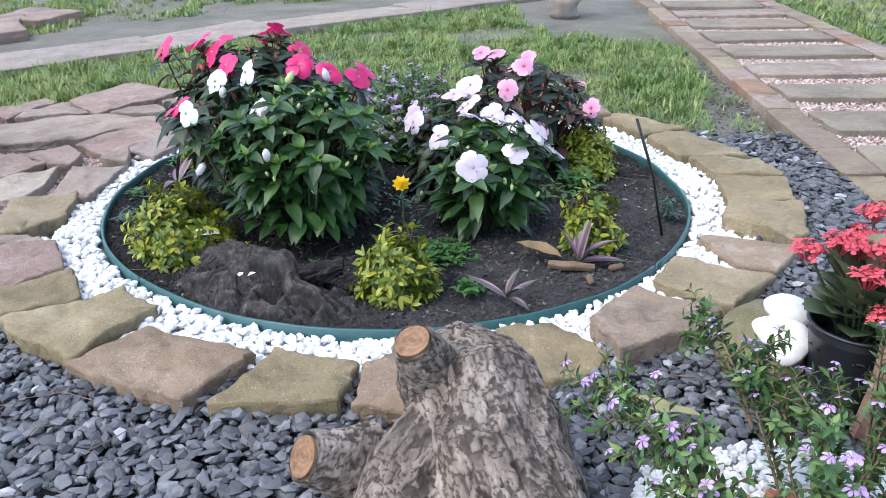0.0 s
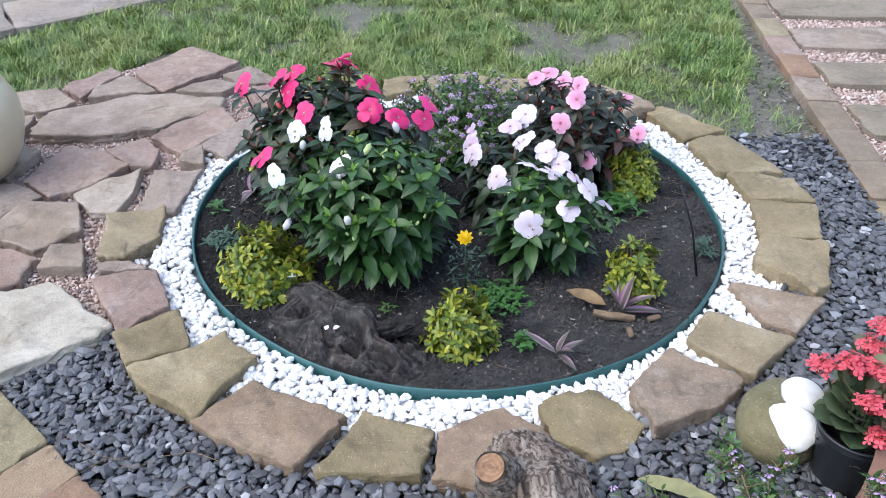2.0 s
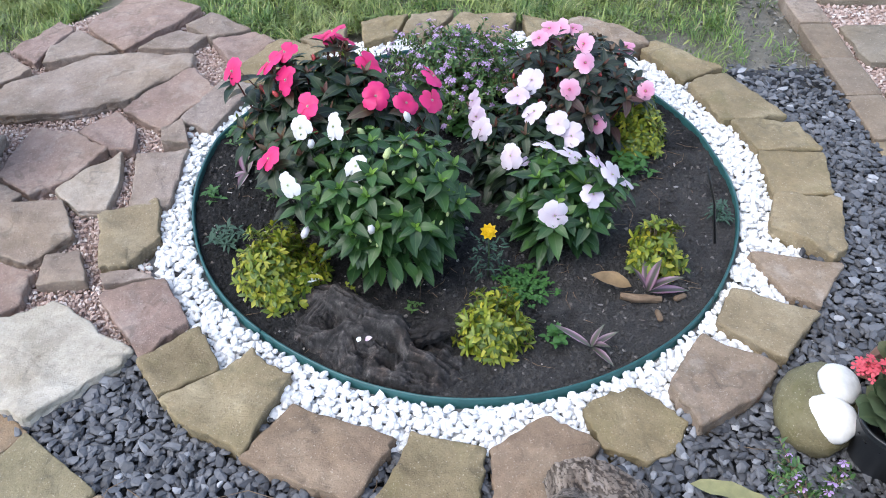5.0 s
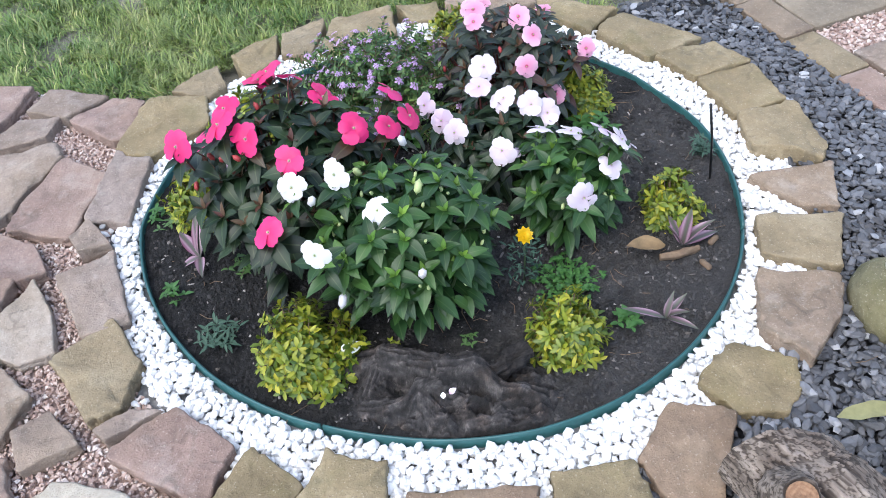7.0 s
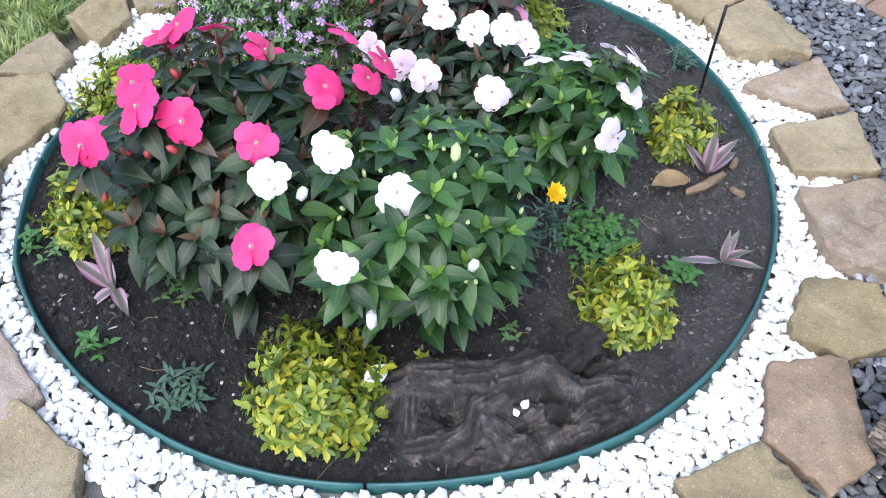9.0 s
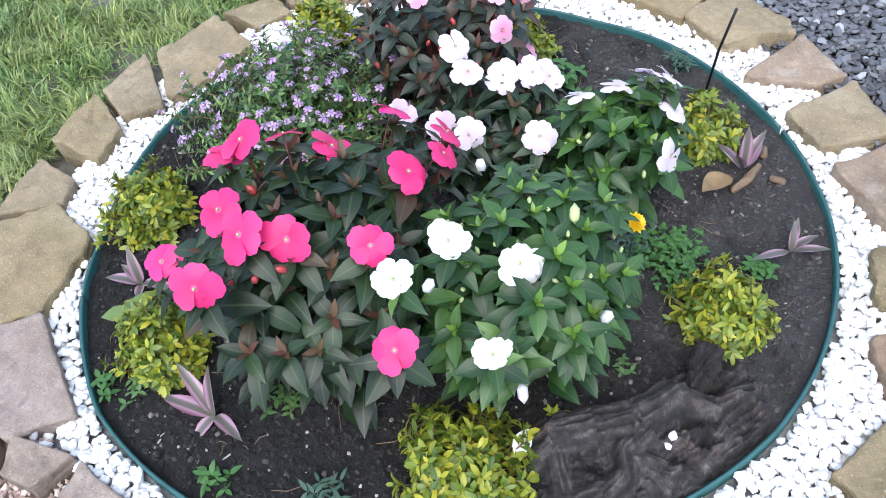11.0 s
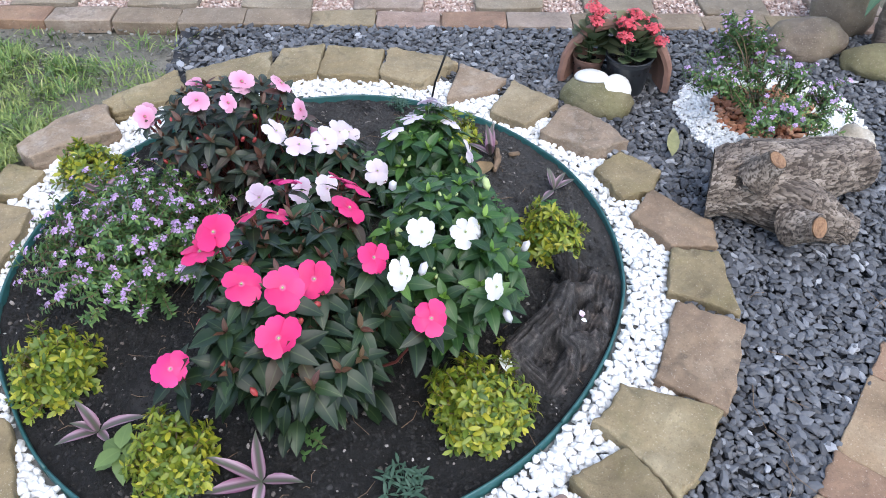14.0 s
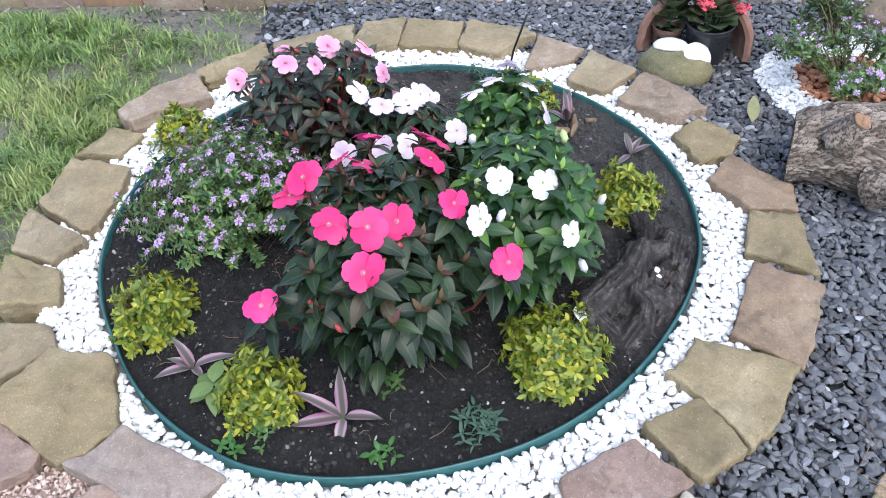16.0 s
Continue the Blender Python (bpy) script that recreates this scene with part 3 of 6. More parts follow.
border_stone([(-0.895, -0.42), (-0.74, -0.365), (-0.65, -0.52), (-0.74, -0.615)], MAUVESTONE, 0.05)

# ---- ground ----
ground_mesh = bpy.data.meshes.new("ground")
_bm = bmesh.new()
bmesh.ops.create_grid(_bm, x_segments=60, y_segments=60, size=300)
for v in _bm.verts:
    k = max(abs(v.co.x), abs(v.co.y)) / 300
    v.co *= k ** 2.2 if k else 1
    v.co.z = -0.03 if math.hypot(v.co.x, v.co.y) < 1.3 else -0.004
_bm.to_mesh(ground_mesh)
_bm.free()
ground = solid("ground", ground_mesh, EARTH, "trodden grey earth with thin lawn round the garden", "ground", kind="structure")


def sheet(name, poly, z, mat, label, category, cell=0.05, bumpiness=0.0):
    """A thin level bed that fills a polygon."""
    bm = bmesh.new()
    bm.faces.new([bm.verts.new((x, y, z)) for x, y in ccw(poly)])
    me = bpy.data.meshes.new(name)
    bm.to_mesh(me)
    bm.free()
    return solid(name, me, mat, label, category, kind="structure")


def circle(r, n=72, fn=None):
    return [((fn(360 * k / n) if fn else r) * math.cos(2 * math.pi * k / n), (fn(360 * k / n) if fn else r) * math.sin(2 * math.pi * k / n)) for k in range(n)]


def soil_height(x, y):
    r = math.hypot(x, y)
    return max(0.017, 0.024 + 0.02 * max(0, 1 - (r / 0.62) ** 2) + n3(x, y, 1, 7) * 0.008 + n3(x, y, 2, 24) * 0.006 + n3(x, y, 3, 60) * 0.0065 + n3(x, y, 5, 120) * 0.0048)


# soil inside the edging
_v, _f, NR, NA = [(0, 0, soil_height(0, 0))], [], 190, 640
for i in range(1, NR + 1):
    for k in range(NA):
        a = 360 * k / NA
        r = (edge_radius(a) - 0.001) * i / NR
        x, y = r * math.cos(radians(a)), r * math.sin(radians(a))
        _v.append((x, y, soil_height(x, y)))
for k in range(NA):
    _f.append((0, 1 + k, 1 + (k + 1) % NA))
for i in range(NR - 1):
    for k in range(NA):
        a, b = 1 + i * NA + k, 1 + i * NA + (k + 1) % NA
        _f.append((a, a + NA, b + NA, b))
soil = solid("soil", mesh_of("soil", _v, _f, True), SOIL, "dark crumbly potting soil filling the round bed", "soil", kind="structure")

# green edging strip, in lengths that butt at small gaps
edging = thing("garden_edging", label="thin dark green plastic edging strip round the soil", category="garden edging")
CUTS = [-38.3, 52, 141, 228, 321.2]
for c0, c1 in zip(CUTS, CUTS[1:]):
    _v, _f, NA = [], [], 44
    for k in range(NA + 1):
        a = c0 + 0.25 + (c1 - c0 - 0.5) * k / NA
        r, h = edge_radius(a), 0.041 + n3(math.cos(radians(a)), math.sin(radians(a)), 0, 4) * 0.006
        for rr, z in ((r, -0.02), (r, h - 0.002), (r + 0.003, h + 0.002), (r + 0.007, h), (r + 0.007, -0.02)):
            _v.append((rr * math.cos(radians(a)), rr * math.sin(radians(a)), z))
    for k in range(NA):
        for i in range(4):
            a = k * 5 + i
            _f.append((a, a + 5, a + 6, a + 1))
    _f += [(0, 1, 2, 3, 4), tuple(NA * 5 + i for i in (4, 3, 2, 1, 0))]
    part("strip", mesh_of("strip", _v, _f, True), EDGING, edging)

# beds under the loose stone
pebble_bed = sheet("pebble_bed", circle(0.9), 0.009, PALE_BED, "pale bed under the white pebbles", "ground")
SLATE_AREA = [(1.205, 0.62), (1.17, -2.16), (0.78, -2.16), (0.0, -1.505), (-1.08, -0.70), (-0.78, -0.58), (-0.3, -0.3), (0.5, 0.0), (0.86, 0.6)]
slate_bed = sheet("slate_bed", SLATE_AREA, 0.0, SLATE_BED, "grey slate dust under the slate chips", "ground")
PATIO_AREA = [(-0.62, 0.80), (-0.6, 0.3), (-0.6, -0.3), (-0.72, -0.6), (-1.08, -0.70), (-1.5, -0.44), (-1.86, -0.15), (-1.76, 0.55), (-1.48, 0.99), (-1.24, 1.24), (-0.9, 1.05)]
patio = sheet("pavement", PATIO_AREA, 0.006, PINK_BED, "crazy paving of brown flagstones set in pink gravel", "pavement")

# ---- loose stone ----
_bm = bmesh.new()
bmesh.ops.create_icosphere(_bm, subdivisions=1, radius=1)
_bm.verts.ensure_lookup_table()
ICO1 = (np.array([v.co[:] for v in _bm.verts]), [tuple(v.index for v in f.verts) for f in _bm.faces])
_bm.free()
_g = (1 + math.sqrt(5)) / 2
_iv = np.array([(-1, _g, 0), (1, _g, 0), (-1, -_g, 0), (1, -_g, 0), (0, -1, _g), (0, 1, _g), (0, -1, -_g), (0, 1, -_g), (_g, 0, -1), (_g, 0, 1), (-_g, 0, -1), (-_g, 0, 1)]) / math.sqrt(1 + _g * _g)
ICO0 = (_iv, [(0, 11, 5), (0, 5, 1), (0, 1, 7), (0, 7, 10), (0, 10, 11), (1, 5, 9), (5, 11, 4), (11, 10, 2), (10, 7, 6), (7, 1, 8), (3, 9, 4), (3, 4, 2), (3, 2, 6), (3, 6, 8), (3, 8, 9), (4, 9, 5), (2, 4, 11), (6, 2, 10), (8, 6, 7), (9, 8, 1)])
OCT = (np.array([(1, 0, 0), (0, 1, 0), (-1, 0, 0), (0, -1, 0), (0, 0, 1), (0, 0, -1)], dtype=float), [(0, 1, 4), (1, 2, 4), (2, 3, 4), (3, 0, 4), (1, 0, 5), (2, 1, 5), (3, 2, 5), (0, 3, 5)])


def jitter_grid(x0, y0, x1, y1, step, amount=0.45):
    y = y0
    odd = 0
    while y < y1:
        x = x0 + (step / 2 if odd else 0)
        while x < x1:
            yield x + U(-amount, amount) * step, y + U(-amount, amount) * step
            x += step
        y += step * 0.87
        odd = 1 - odd


def on_stone(x, y, polys, shrink=0.94):
    for p in polys:
        if abs(p[0][0] - x) > 0.6 or abs(p[0][1] - y) > 0.6:
            continue
        cx, cy = sum(q[0] for q in p) / len(p), sum(q[1] for q in p) / len(p)
        if inside(p, cx + (x - cx) / shrink, cy + (y - cy) / shrink):
            return True
    return False


def pebble(heap, x, y, z, size, base=ICO1, flat=0.65):
    v = base[0] * (1 + np.random.uniform(-0.2, 0.13, (len(base[0]), 1)))
    v = v * np.array([size * U(0.9, 1.35), size * U(0.7, 0.95), size * flat * U(0.8, 1.15)])
    heap.add(v @ turn(U(-0.6, 0.6), U(-0.6, 0.6), U(0, 6.3)).T + (x, y, z), base[1])


def chip(heap, x, y, z, size, flat=0.35, tip=0.5):
    v = ICO0[0] * np.random.uniform(0.62, 1.15, (12, 1))
    v = v * np.array([size * U(0.8, 1.3), size * U(0.5, 0.85), size * flat * U(0.6, 1.3)])
    heap.add(v @ turn(U(-tip, tip), U(-tip, tip), U(0, 6.3)).T + (x, y, z), ICO0[1])


def single(shape, material, name, *args):
    """One loose piece as a mesh of its own, to be laid out many times."""
    h = Heap()
    shape(h, 0, 0, 0, *args)
    me = h.mesh(name)
    me.materials.append(material)
    return me


def lay_single(meshes, name, parent, x, y, z, laid):
    part(name, rng.choice(meshes), None, parent, m=pose(x, y, z, U(-15, 15), U(-15, 15), U(0, 360)))
    laid.append(name)


PEBBLES = [single(pebble, SINGLE_WHITE_PEBBLE, "pebble", 0.008 + 0.0011 * k) for k in range(6)]
CHIPS = [single(chip, SINGLE_SLATE, "slate_chip", 0.010 + 0.0016 * k, 0.36, 0.2) for k in range(7)]
heap, laid = Heap(), []
for layer, step, z in ((0, 0.016, 0.016), (1, 0.0145, 0.027)):
    for x, y in jitter_grid(-0.92, -0.92, 0.92, 0.92, step):
        a, r = math.degrees(math.atan2(y, x)), math.hypot(x, y)
        if r < edge_radius(a) + 0.016 or r > 0.885 or on_stone(x, y, STONES, 0.97):
            continue
        if r > 0.84 and not -155 < a < 150 and U(0, 1) < 0.9:
            continue
        if layer and len(laid) < 300 and -0.45 < x < 0.25 and y < 0:
            lay_single(PEBBLES, "pebble", pebble_bed, x, y, z + U(-0.004, 0.006), laid)
        else:
            pebble(heap, x, y, z + U(-0.004, 0.006), U(0.0075, 0.0138))
solid("white_pebbles", heap.mesh("white_pebbles"), WHITE_PEBBLE, "bright white marble pebbles between edging and stone ring", "pebbles", kind="stuff")

MINI = (0.64, -1.30)


def slate_here(x, y):
    if not inside(SLATE_AREA, x, y) or (x * x + y * y) < (0.99 if y > 0.1 else 0.885) ** 2:
        return False
    if y > 0.25 and U(0, 1) < (y - 0.25) / 0.42:
        return False
    if math.hypot(x - MINI[0], y - MINI[1]) < 0.26:
        return False
    return not on_stone(x, y, STONES, 0.97)


def banked(x, y):
    """The chips lie a little higher against the stone ring."""
    return 0.012 * max(0.0, 1 - max(0.0, math.hypot(x, y) - 0.9) / 0.28)


heap, laid = Heap(), []
for x, y in jitter_grid(-1.1, -2.2, 1.2, 0.66, 0.0165):
    if slate_here(x, y):
        chip(heap, x, y, U(0.012, 0.024) + banked(x, y), U(0.009, 0.019), 0.45, 0.48)
for x, y in jitter_grid(-1.1, -1.75, 1.2, 0.6, 0.024):
    if slate_here(x, y) and len(laid) < 300 and -0.55 < x < 0.1 and -1.3 < y:
        lay_single(CHIPS, "slate_chip", slate_bed, x, y, U(0.021, 0.029) + banked(x, y), laid)
    elif slate_here(x, y):
        chip(heap, x, y, U(0.021, 0.029) + banked(x, y), U(0.008, 0.020), 0.42, 0.4)
solid("slate_chips", heap.mesh("slate_chips"), SLATE, "angular blue-grey slate chips round the stone ring", "slate gravel", kind="stuff")

# ---- patio, walk, path, bricks ----
FLAGS = []


def flag(poly, mat, top=0.05, label=""):
    FLAGS.append(ccw(poly))
    lay(patio, "flagstone", poly, mat, top, 0.06, 0.010, label, 0.004, True)


flag([(-1.36, 0.95), (-1.22, 1.23), (-0.96, 1.06), (-1.03, 0.93), (-1.17, 0.77)], MAUVESTONE, 0.055)
flag([(-1.12, 0.775), (-1.01, 0.91), (-0.89, 0.845), (-0.94, 0.765)], GREYSTONE)
flag([(-0.99, 0.93), (-0.91, 1.01), (-0.74, 0.89), (-0.88, 0.83)], GREYSTONE, 0.055)
flag([(-0.87, 0.82), (-0.73, 0.875), (-0.64, 0.80), (-0.72, 0.64), (-0.76, 0.64)], MAUVESTONE)
flag([(-1.44, 0.86), (-1.37, 0.93), (-1.19, 0.765), (-1.22, 0.745), (-1.42, 0.68)], GREYSTONE)
flag([(-1.47, 0.36), (-1.50, 0.53), (-1.25, 0.73), (-0.92, 0.74), (-0.90, 0.65), (-1.06, 0.45), (-1.2, 0.385)], GREYSTONE, 0.052, "broad grey-brown flagstone with pale scuffs")
flag([(-1.07, 0.39), (-1.04, 0.44), (-0.89, 0.635), (-0.78, 0.48), (-0.91, 0.275)], MAUVESTONE)
flag([(-0.905, 0.26), (-0.85, 0.305), (-0.81, 0.19), (-0.89, 0.195)], GREYSTONE, 0.06)
flag([(-1.16, 0.265), (-1.08, 0.385), (-0.99, 0.285), (-0.97, 0.17), (-1.035, 0.17)], MAUVESTONE)
flag([(-1.33, 0.07), (-1.31, 0.29), (-1.17, 0.265), (-1.045, 0.175), (-1.10, 0.05), (-1.20, -0.03)], MAUVESTONE)
flag([(-1.14, -0.01), (-1.0, 0.16), (-0.97, 0.05), (-0.97, -0.10), (-1.05, -0.095)], CREAMSTONE, 0.05, "pale cream limestone flag")
flag([(-1.06, -0.38), (-1.065, -0.28), (-0.99, -0.26), (-0.935, -0.375)], GREYSTONE)
flag([(-1.29, -0.24), (-1.26, -0.07), (-1.10, -0.05), (-1.03, -0.20), (-1.11, -0.30)], GREYSTONE)
flag([(-1.42, -0.24), (-1.32, -0.255), (-1.08, -0.335), (-1.08, -0.44), (-1.21, -0.56), (-1.5, -0.42)], MAUVESTONE)
flag([(-1.19, -0.58), (-1.16, -0.52), (-0.99, -0.43), (-0.765, -0.60), (-0.775, -0.635), (-0.94, -0.78), (-1.02, -0.735)], LIMESTONE, 0.05, "large pale limestone flag with grey stains")
flag([(-1.52, -0.02), (-1.36, 0.05), (-1.22, -0.03), (-1.30, -0.18), (-1.45, -0.21)], GREYSTONE)
flag([(-1.72, 0.70), (-1.58, 0.77), (-1.45, 0.65), (-1.53, 0.55), (-1.68, 0.56)], GREYSTONE)
flag([(-1.56, 0.78), (-1.46, 0.98), (-1.39, 0.93), (-1.45, 0.69)], MAUVESTONE)
flag([(-1.75, 0.20), (-1.72, 0.50), (-1.54, 0.52), (-1.49, 0.30), (-1.38, 0.26), (-1.40, 0.08), (-1.6, 0.0)], GREYSTONE)
flag([(-1.75, -0.02), (-1.54, -0.03), (-1.47, -0.22), (-1.58, -0.38), (-1.85, -0.15)], MAUVESTONE)

heap = Heap()
_all = FLAGS + STONES
for x, y in jitter_grid(-1.75, -0.72, -0.6, 1.1, 0.0095):
    if inside(PATIO_AREA, x, y) and x * x + y * y > 0.86 ** 2 and not on_stone(x, y, _all, 0.97):
        v = OCT[0] * np.random.uniform(0.55, 1.1, (6, 1)) * np.array([0.0085, 0.0065, 0.005]) * U(0.7, 1.3)
        heap.add(v @ turn(U(-1, 1), U(-1, 1), U(0, 6.3)).T + (x, y, 0.0165 + U(-0.003, 0.006)), OCT[1])
solid("pink_gravel", heap.mesh("pink_gravel"), PINK_GRAVEL, "fine pink gravel filling the joints of the flagstones", "gravel", kind="stuff")

# brick paving beside the slate
brick_walk = sheet("pavement_bricks", [(-1.10, -0.71), (0.05, -1.57), (-0.49, -2.28), (-1.64, -1.41)], 0.004, PINK_BED, "paving of worn tan and orange bricks laid in rows", "pavement")
_dir = Vector((0.8, -0.6))
_nor = Vector((-0.6, -0.8))
FRONT = (BRICKRED, BRICKTAN, BRICKGREEN, BRICKTAN, BRICKTAN, BRICKRED, BRICKTAN, BRICKGREEN, BRICKRED, BRICKRED, BRICKTAN, BRICKGREEN)
for row in range(4):
    for k in range(-1, 6):
        o = Vector((-1.118, -0.657)) + _nor * (0.238 * row) + _dir * (0.238 * k)
        for j in (0, 1):
            if (row + k) % 2:
                q = [o + _nor * (0.119 * j), o + _nor * (0.119 * j) + _dir * 0.234, o + _nor * (0.119 * j + 0.115) + _dir * 0.234, o + _nor * (0.119 * j + 0.115)]
            else:
                q = [o + _dir * (0.119 * j), o + _dir * (0.119 * j + 0.115), o + _dir * (0.119 * j + 0.115) + _nor * 0.234, o + _dir * (0.119 * j) + _nor * 0.234]
            lay(brick_walk, "brick", [tuple(p) for p in q], rng.choice((BRICKTAN, BRICKTAN, BRICKRED, BRICKGREEN)) if row or k < 0 else FRONT[(2 * k + j) % 12], 0.032 + U(-0.003, 0.003), 0.05, 0.006, rough=0.002, fine=row < 2)

# stepping path with kerb
path = sheet("path", [(1.16, -1.97), (2.06, -1.97), (2.19, 4.6), (1.29, 4.6)], 0.002, PINK_BED, "path of grey slabs set across pink gravel between kerb bricks", "path")
for k in range(-9, 19):
    y = 0.165 + 0.235 * k
    for x0, n in ((1.2, 0.0), (1.985, 0.1)):
        s = 0.02 * y - 0.005
        lay(path, "kerb_brick", [(x0 + s, y + n), (x0 + 0.112 + s, y + n), (x0 + 0.112 + s, y + n + 0.228), (x0 + s, y + n + 0.228)], (KERBSTONE, MAUVESTONE, GREYSTONE, KERBSTONE, TAN, BRICKRED, KERBSTONE)[(k * 3 + int(n * 20)) % 7], 0.03 + U(-0.003, 0.003), 0.05, 0.006, rough=0.002)
PATHFLAGS = []
for k in range(-4, 10):
    y = -0.25 + 0.425 * k
    p = [(1.335 + U(-0.01, 0.012), y + U(-0.015, 0.015)), (1.6, y + U(-0.02, 0.01)), (1.965, y + U(-0.015, 0.015)), (1.965, y + 0.26 + U(-0.015, 0.015)), (1.65, y + 0.25 + U(-0.01, 0.02)), (1.335, y + 0.25 + U(-0.015, 0.015))]
    p = [(u + 0.02 * v - 0.005, v) for u, v in p]
    PATHFLAGS.append(ccw(p))
    lay(path, "slab", p, PATHSTONE if k % 4 else GREYSTONE, 0.03, 0.05, 0.008, rough=0.003)
heap = Heap()
for x, y in jitter_grid(1.31, -1.96, 1.98, 3.4, 0.0135):
    x += 0.02 * y - 0.005
    if not on_stone(x, y, PATHFLAGS, 0.98):
        v = OCT[0] * np.random.uniform(0.6, 1.1, (6, 1)) * np.array([0.0115, 0.0085, 0.006]) * U(0.7, 1.25)
        heap.add(v @ turn(U(-1, 1), U(-1, 1), U(0, 6.3)).T + (x, y, 0.007 + U(-0.003, 0.005)), OCT[1])
solid("path_gravel", heap.mesh("path_gravel"), PINK_GRAVEL, "pale pink gravel between the slabs of the path", "gravel", kind="stuff")

# walk of long slabs behind the lawn
walkway = sheet("walkway", [(-3.4, 0.42), (-2.05, 1.76), (-0.1, 3.68), (1.2, 4.95), (0.75, 5.4), (-0.5, 4.2), (-2.36, 2.3), (-3.75, 0.95)], 0.001, EARTH, "walk of weathered pale slabs behind the lawn", "walkway")
_o, _d, _n = Vector((-2.58, 1.06)), Vector((0.712, 0.702)), Vector((-0.62, 0.78))
for k, w in enumerate((0.62, 0.98, 0.7, 1.1, 0.85, 0.9)):
    a = _o.copy()
    b = a + _d * (w - 0.02)
    lay(walkway, "slab", [tuple(a), tuple(b), tuple(b + _n * 0.43), tuple(a + _n * 0.43)], CONCRETE, 0.035, 0.06, 0.01, rough=0.003)
    _o = a + _d * w
for p in ([(-3.1, 2.35), (-2.75, 2.2), (-2.42, 2.62), (-2.7, 3.05), (-3.05, 2.9)], [(-2.95, 3.1), (-2.55, 3.0), (-2.45, 3.4), (-2.9, 3.6)], [(-3.5, 1.6), (-3.15, 1.5), (-2.85, 2.0), (-3.2, 2.2)]):
    lay(walkway, "flagstone", p, MAUVESTONE, 0.06, 0.08, 0.012)

# ---- lawn ----
LAWN = [(-1.36, 1.30), (-0.93, 1.08), (-0.72, 0.92), (-0.56, 0.86), (-0.36, 0.95), (0.0, 1.0), (0.24, 0.98), (0.45, 0.92), (0.62, 0.8), (0.86, 0.56), (0.98, 0.66), (1.02, 1.0), (1.12, 1.35), (1.2, 2.2), (0.95, 2.4), (0.6, 2.65), (0.45, 3.0), (0.4, 3.9), (0.1, 3.66), (-2.04, 1.58), (-2.52, 1.12), (-2.2, 0.6), (-1.82, 0.3), (-1.77, 0.62), (-1.62, 0.84), (-1.48, 1.02)]


def blades(name, region, box, count, length, width, label, thin=0.4, scale=1.6):
    """Grass: curved blades that stand in tufts, thinner over bare patches."""
    base = []
    x0, y0, x1, y1 = box
    while len(base) < count:
        x, y = U(x0, x1), U(y0, y1)
        if inside(region, x, y) and n3(x, y, 7, scale) * 0.7 + n3(x, y, 8, 6) * 0.5 > -thin + U(0, 0.45):
            base.append((x, y))
    p = np.array(base)
    n = len(p)
    clump = np.array([(n3(x, y, 11, 13), n3(x, y, 12, 13), n3(x, y, 14, 9)) for x, y in base])
    az = np.arctan2(clump[:, 1], clump[:, 0]) + np.random.normal(0, 1.1, n)
    lean = np.random.uniform(0.3, 1.45, n)
    ln = np.random.uniform(*length, n) * (1 + 0.9 * clump[:, 2]) * np.where(np.random.uniform(0, 1, n) < 0.06, 1.6, 1.0)
    w = np.random.uniform(*width, n)
    dx, dy = np.cos(az), np.sin(az)
    sx, sy = -dy * w, dx * w
    v = np.zeros((n, 5, 3))
    for i, (t, s) in enumerate(((0, 1), (0, -1), (0.55, 0.8), (0.55, -0.8), (1, 0))):
        out = ln * t * np.sin(lean) * (0.5 + 0.6 * t)
        v[:, i, 0] = p[:, 0] + dx * out + sx * s * 0.5
        v[:, i, 1] = p[:, 1] + dy * out + sy * s * 0.5
        v[:, i, 2] = -0.003 + ln * t * np.cos(lean) * (1.25 - 0.5 * t)
    idx = (np.arange(n) * 5)[:, None]
    quads = (idx + np.array([0, 1, 3, 2])).tolist()
    tris = (idx + np.array([2, 3, 4])).tolist()
    me = mesh_of(name, v.reshape(-1, 3).tolist(), quads + tris, True)
    return solid(name, me, GRASS, label, "grass", kind="stuff")


blades("lawn_grass", LAWN, (-2.6, 0.3, 1.2, 4.0), 105000, (0.02, 0.068), (0.0025, 0.0062), "patchy bright green lawn of broad blades with bare spots", 0.36, 2.4)
blades("sparse_grass", LAWN, (-2.6, 0.5, 1.2, 4.0), 16000, (0.012, 0.04), (0.002, 0.005), "short thin grass over the bare spots of the lawn", 1.4)
blades("far_grass", [(1.25, 4.5), (-0.9, 4.4), (-2.4, 2.9), (-3.6, 1.2), (-4.0, 4.5), (-1.0, 6.5), (1.2, 6.0)], (-4, 1.2, 1.3, 6.5), 56000, (0.03, 0.07), (0.004, 0.008), "thin grass beyond the walk", 0.3)
blades("side_grass", [(2.15, -1.0), (3.6, -1.0), (3.8, 5.2), (2.2, 5.2)], (2.1, -1, 3.9, 5.2), 26000, (0.03, 0.07), (0.005, 0.009), "grass on the far side of the path", 0.2)
blades("kerb_grass", [(1.05, 0.55), (1.18, 0.55), (1.2, 1.3), (1.08, 1.3)], (1.0, 0.5, 1.2, 1.3), 160, (0.03, 0.06), (0.003, 0.006), "a few yellowing tufts on bare earth beside the kerb", 0.3)

heap = Heap()
for x, y in jitter_grid(0.9, 0.3, 1.22, 2.0, 0.026, 0.9):
    if not on_stone(x, y, STONES, 1.05) and math.hypot(x, y) > 1.0:
        chip(heap, x, y, 0.0, U(0.004, 0.011), 0.4, 0.5)
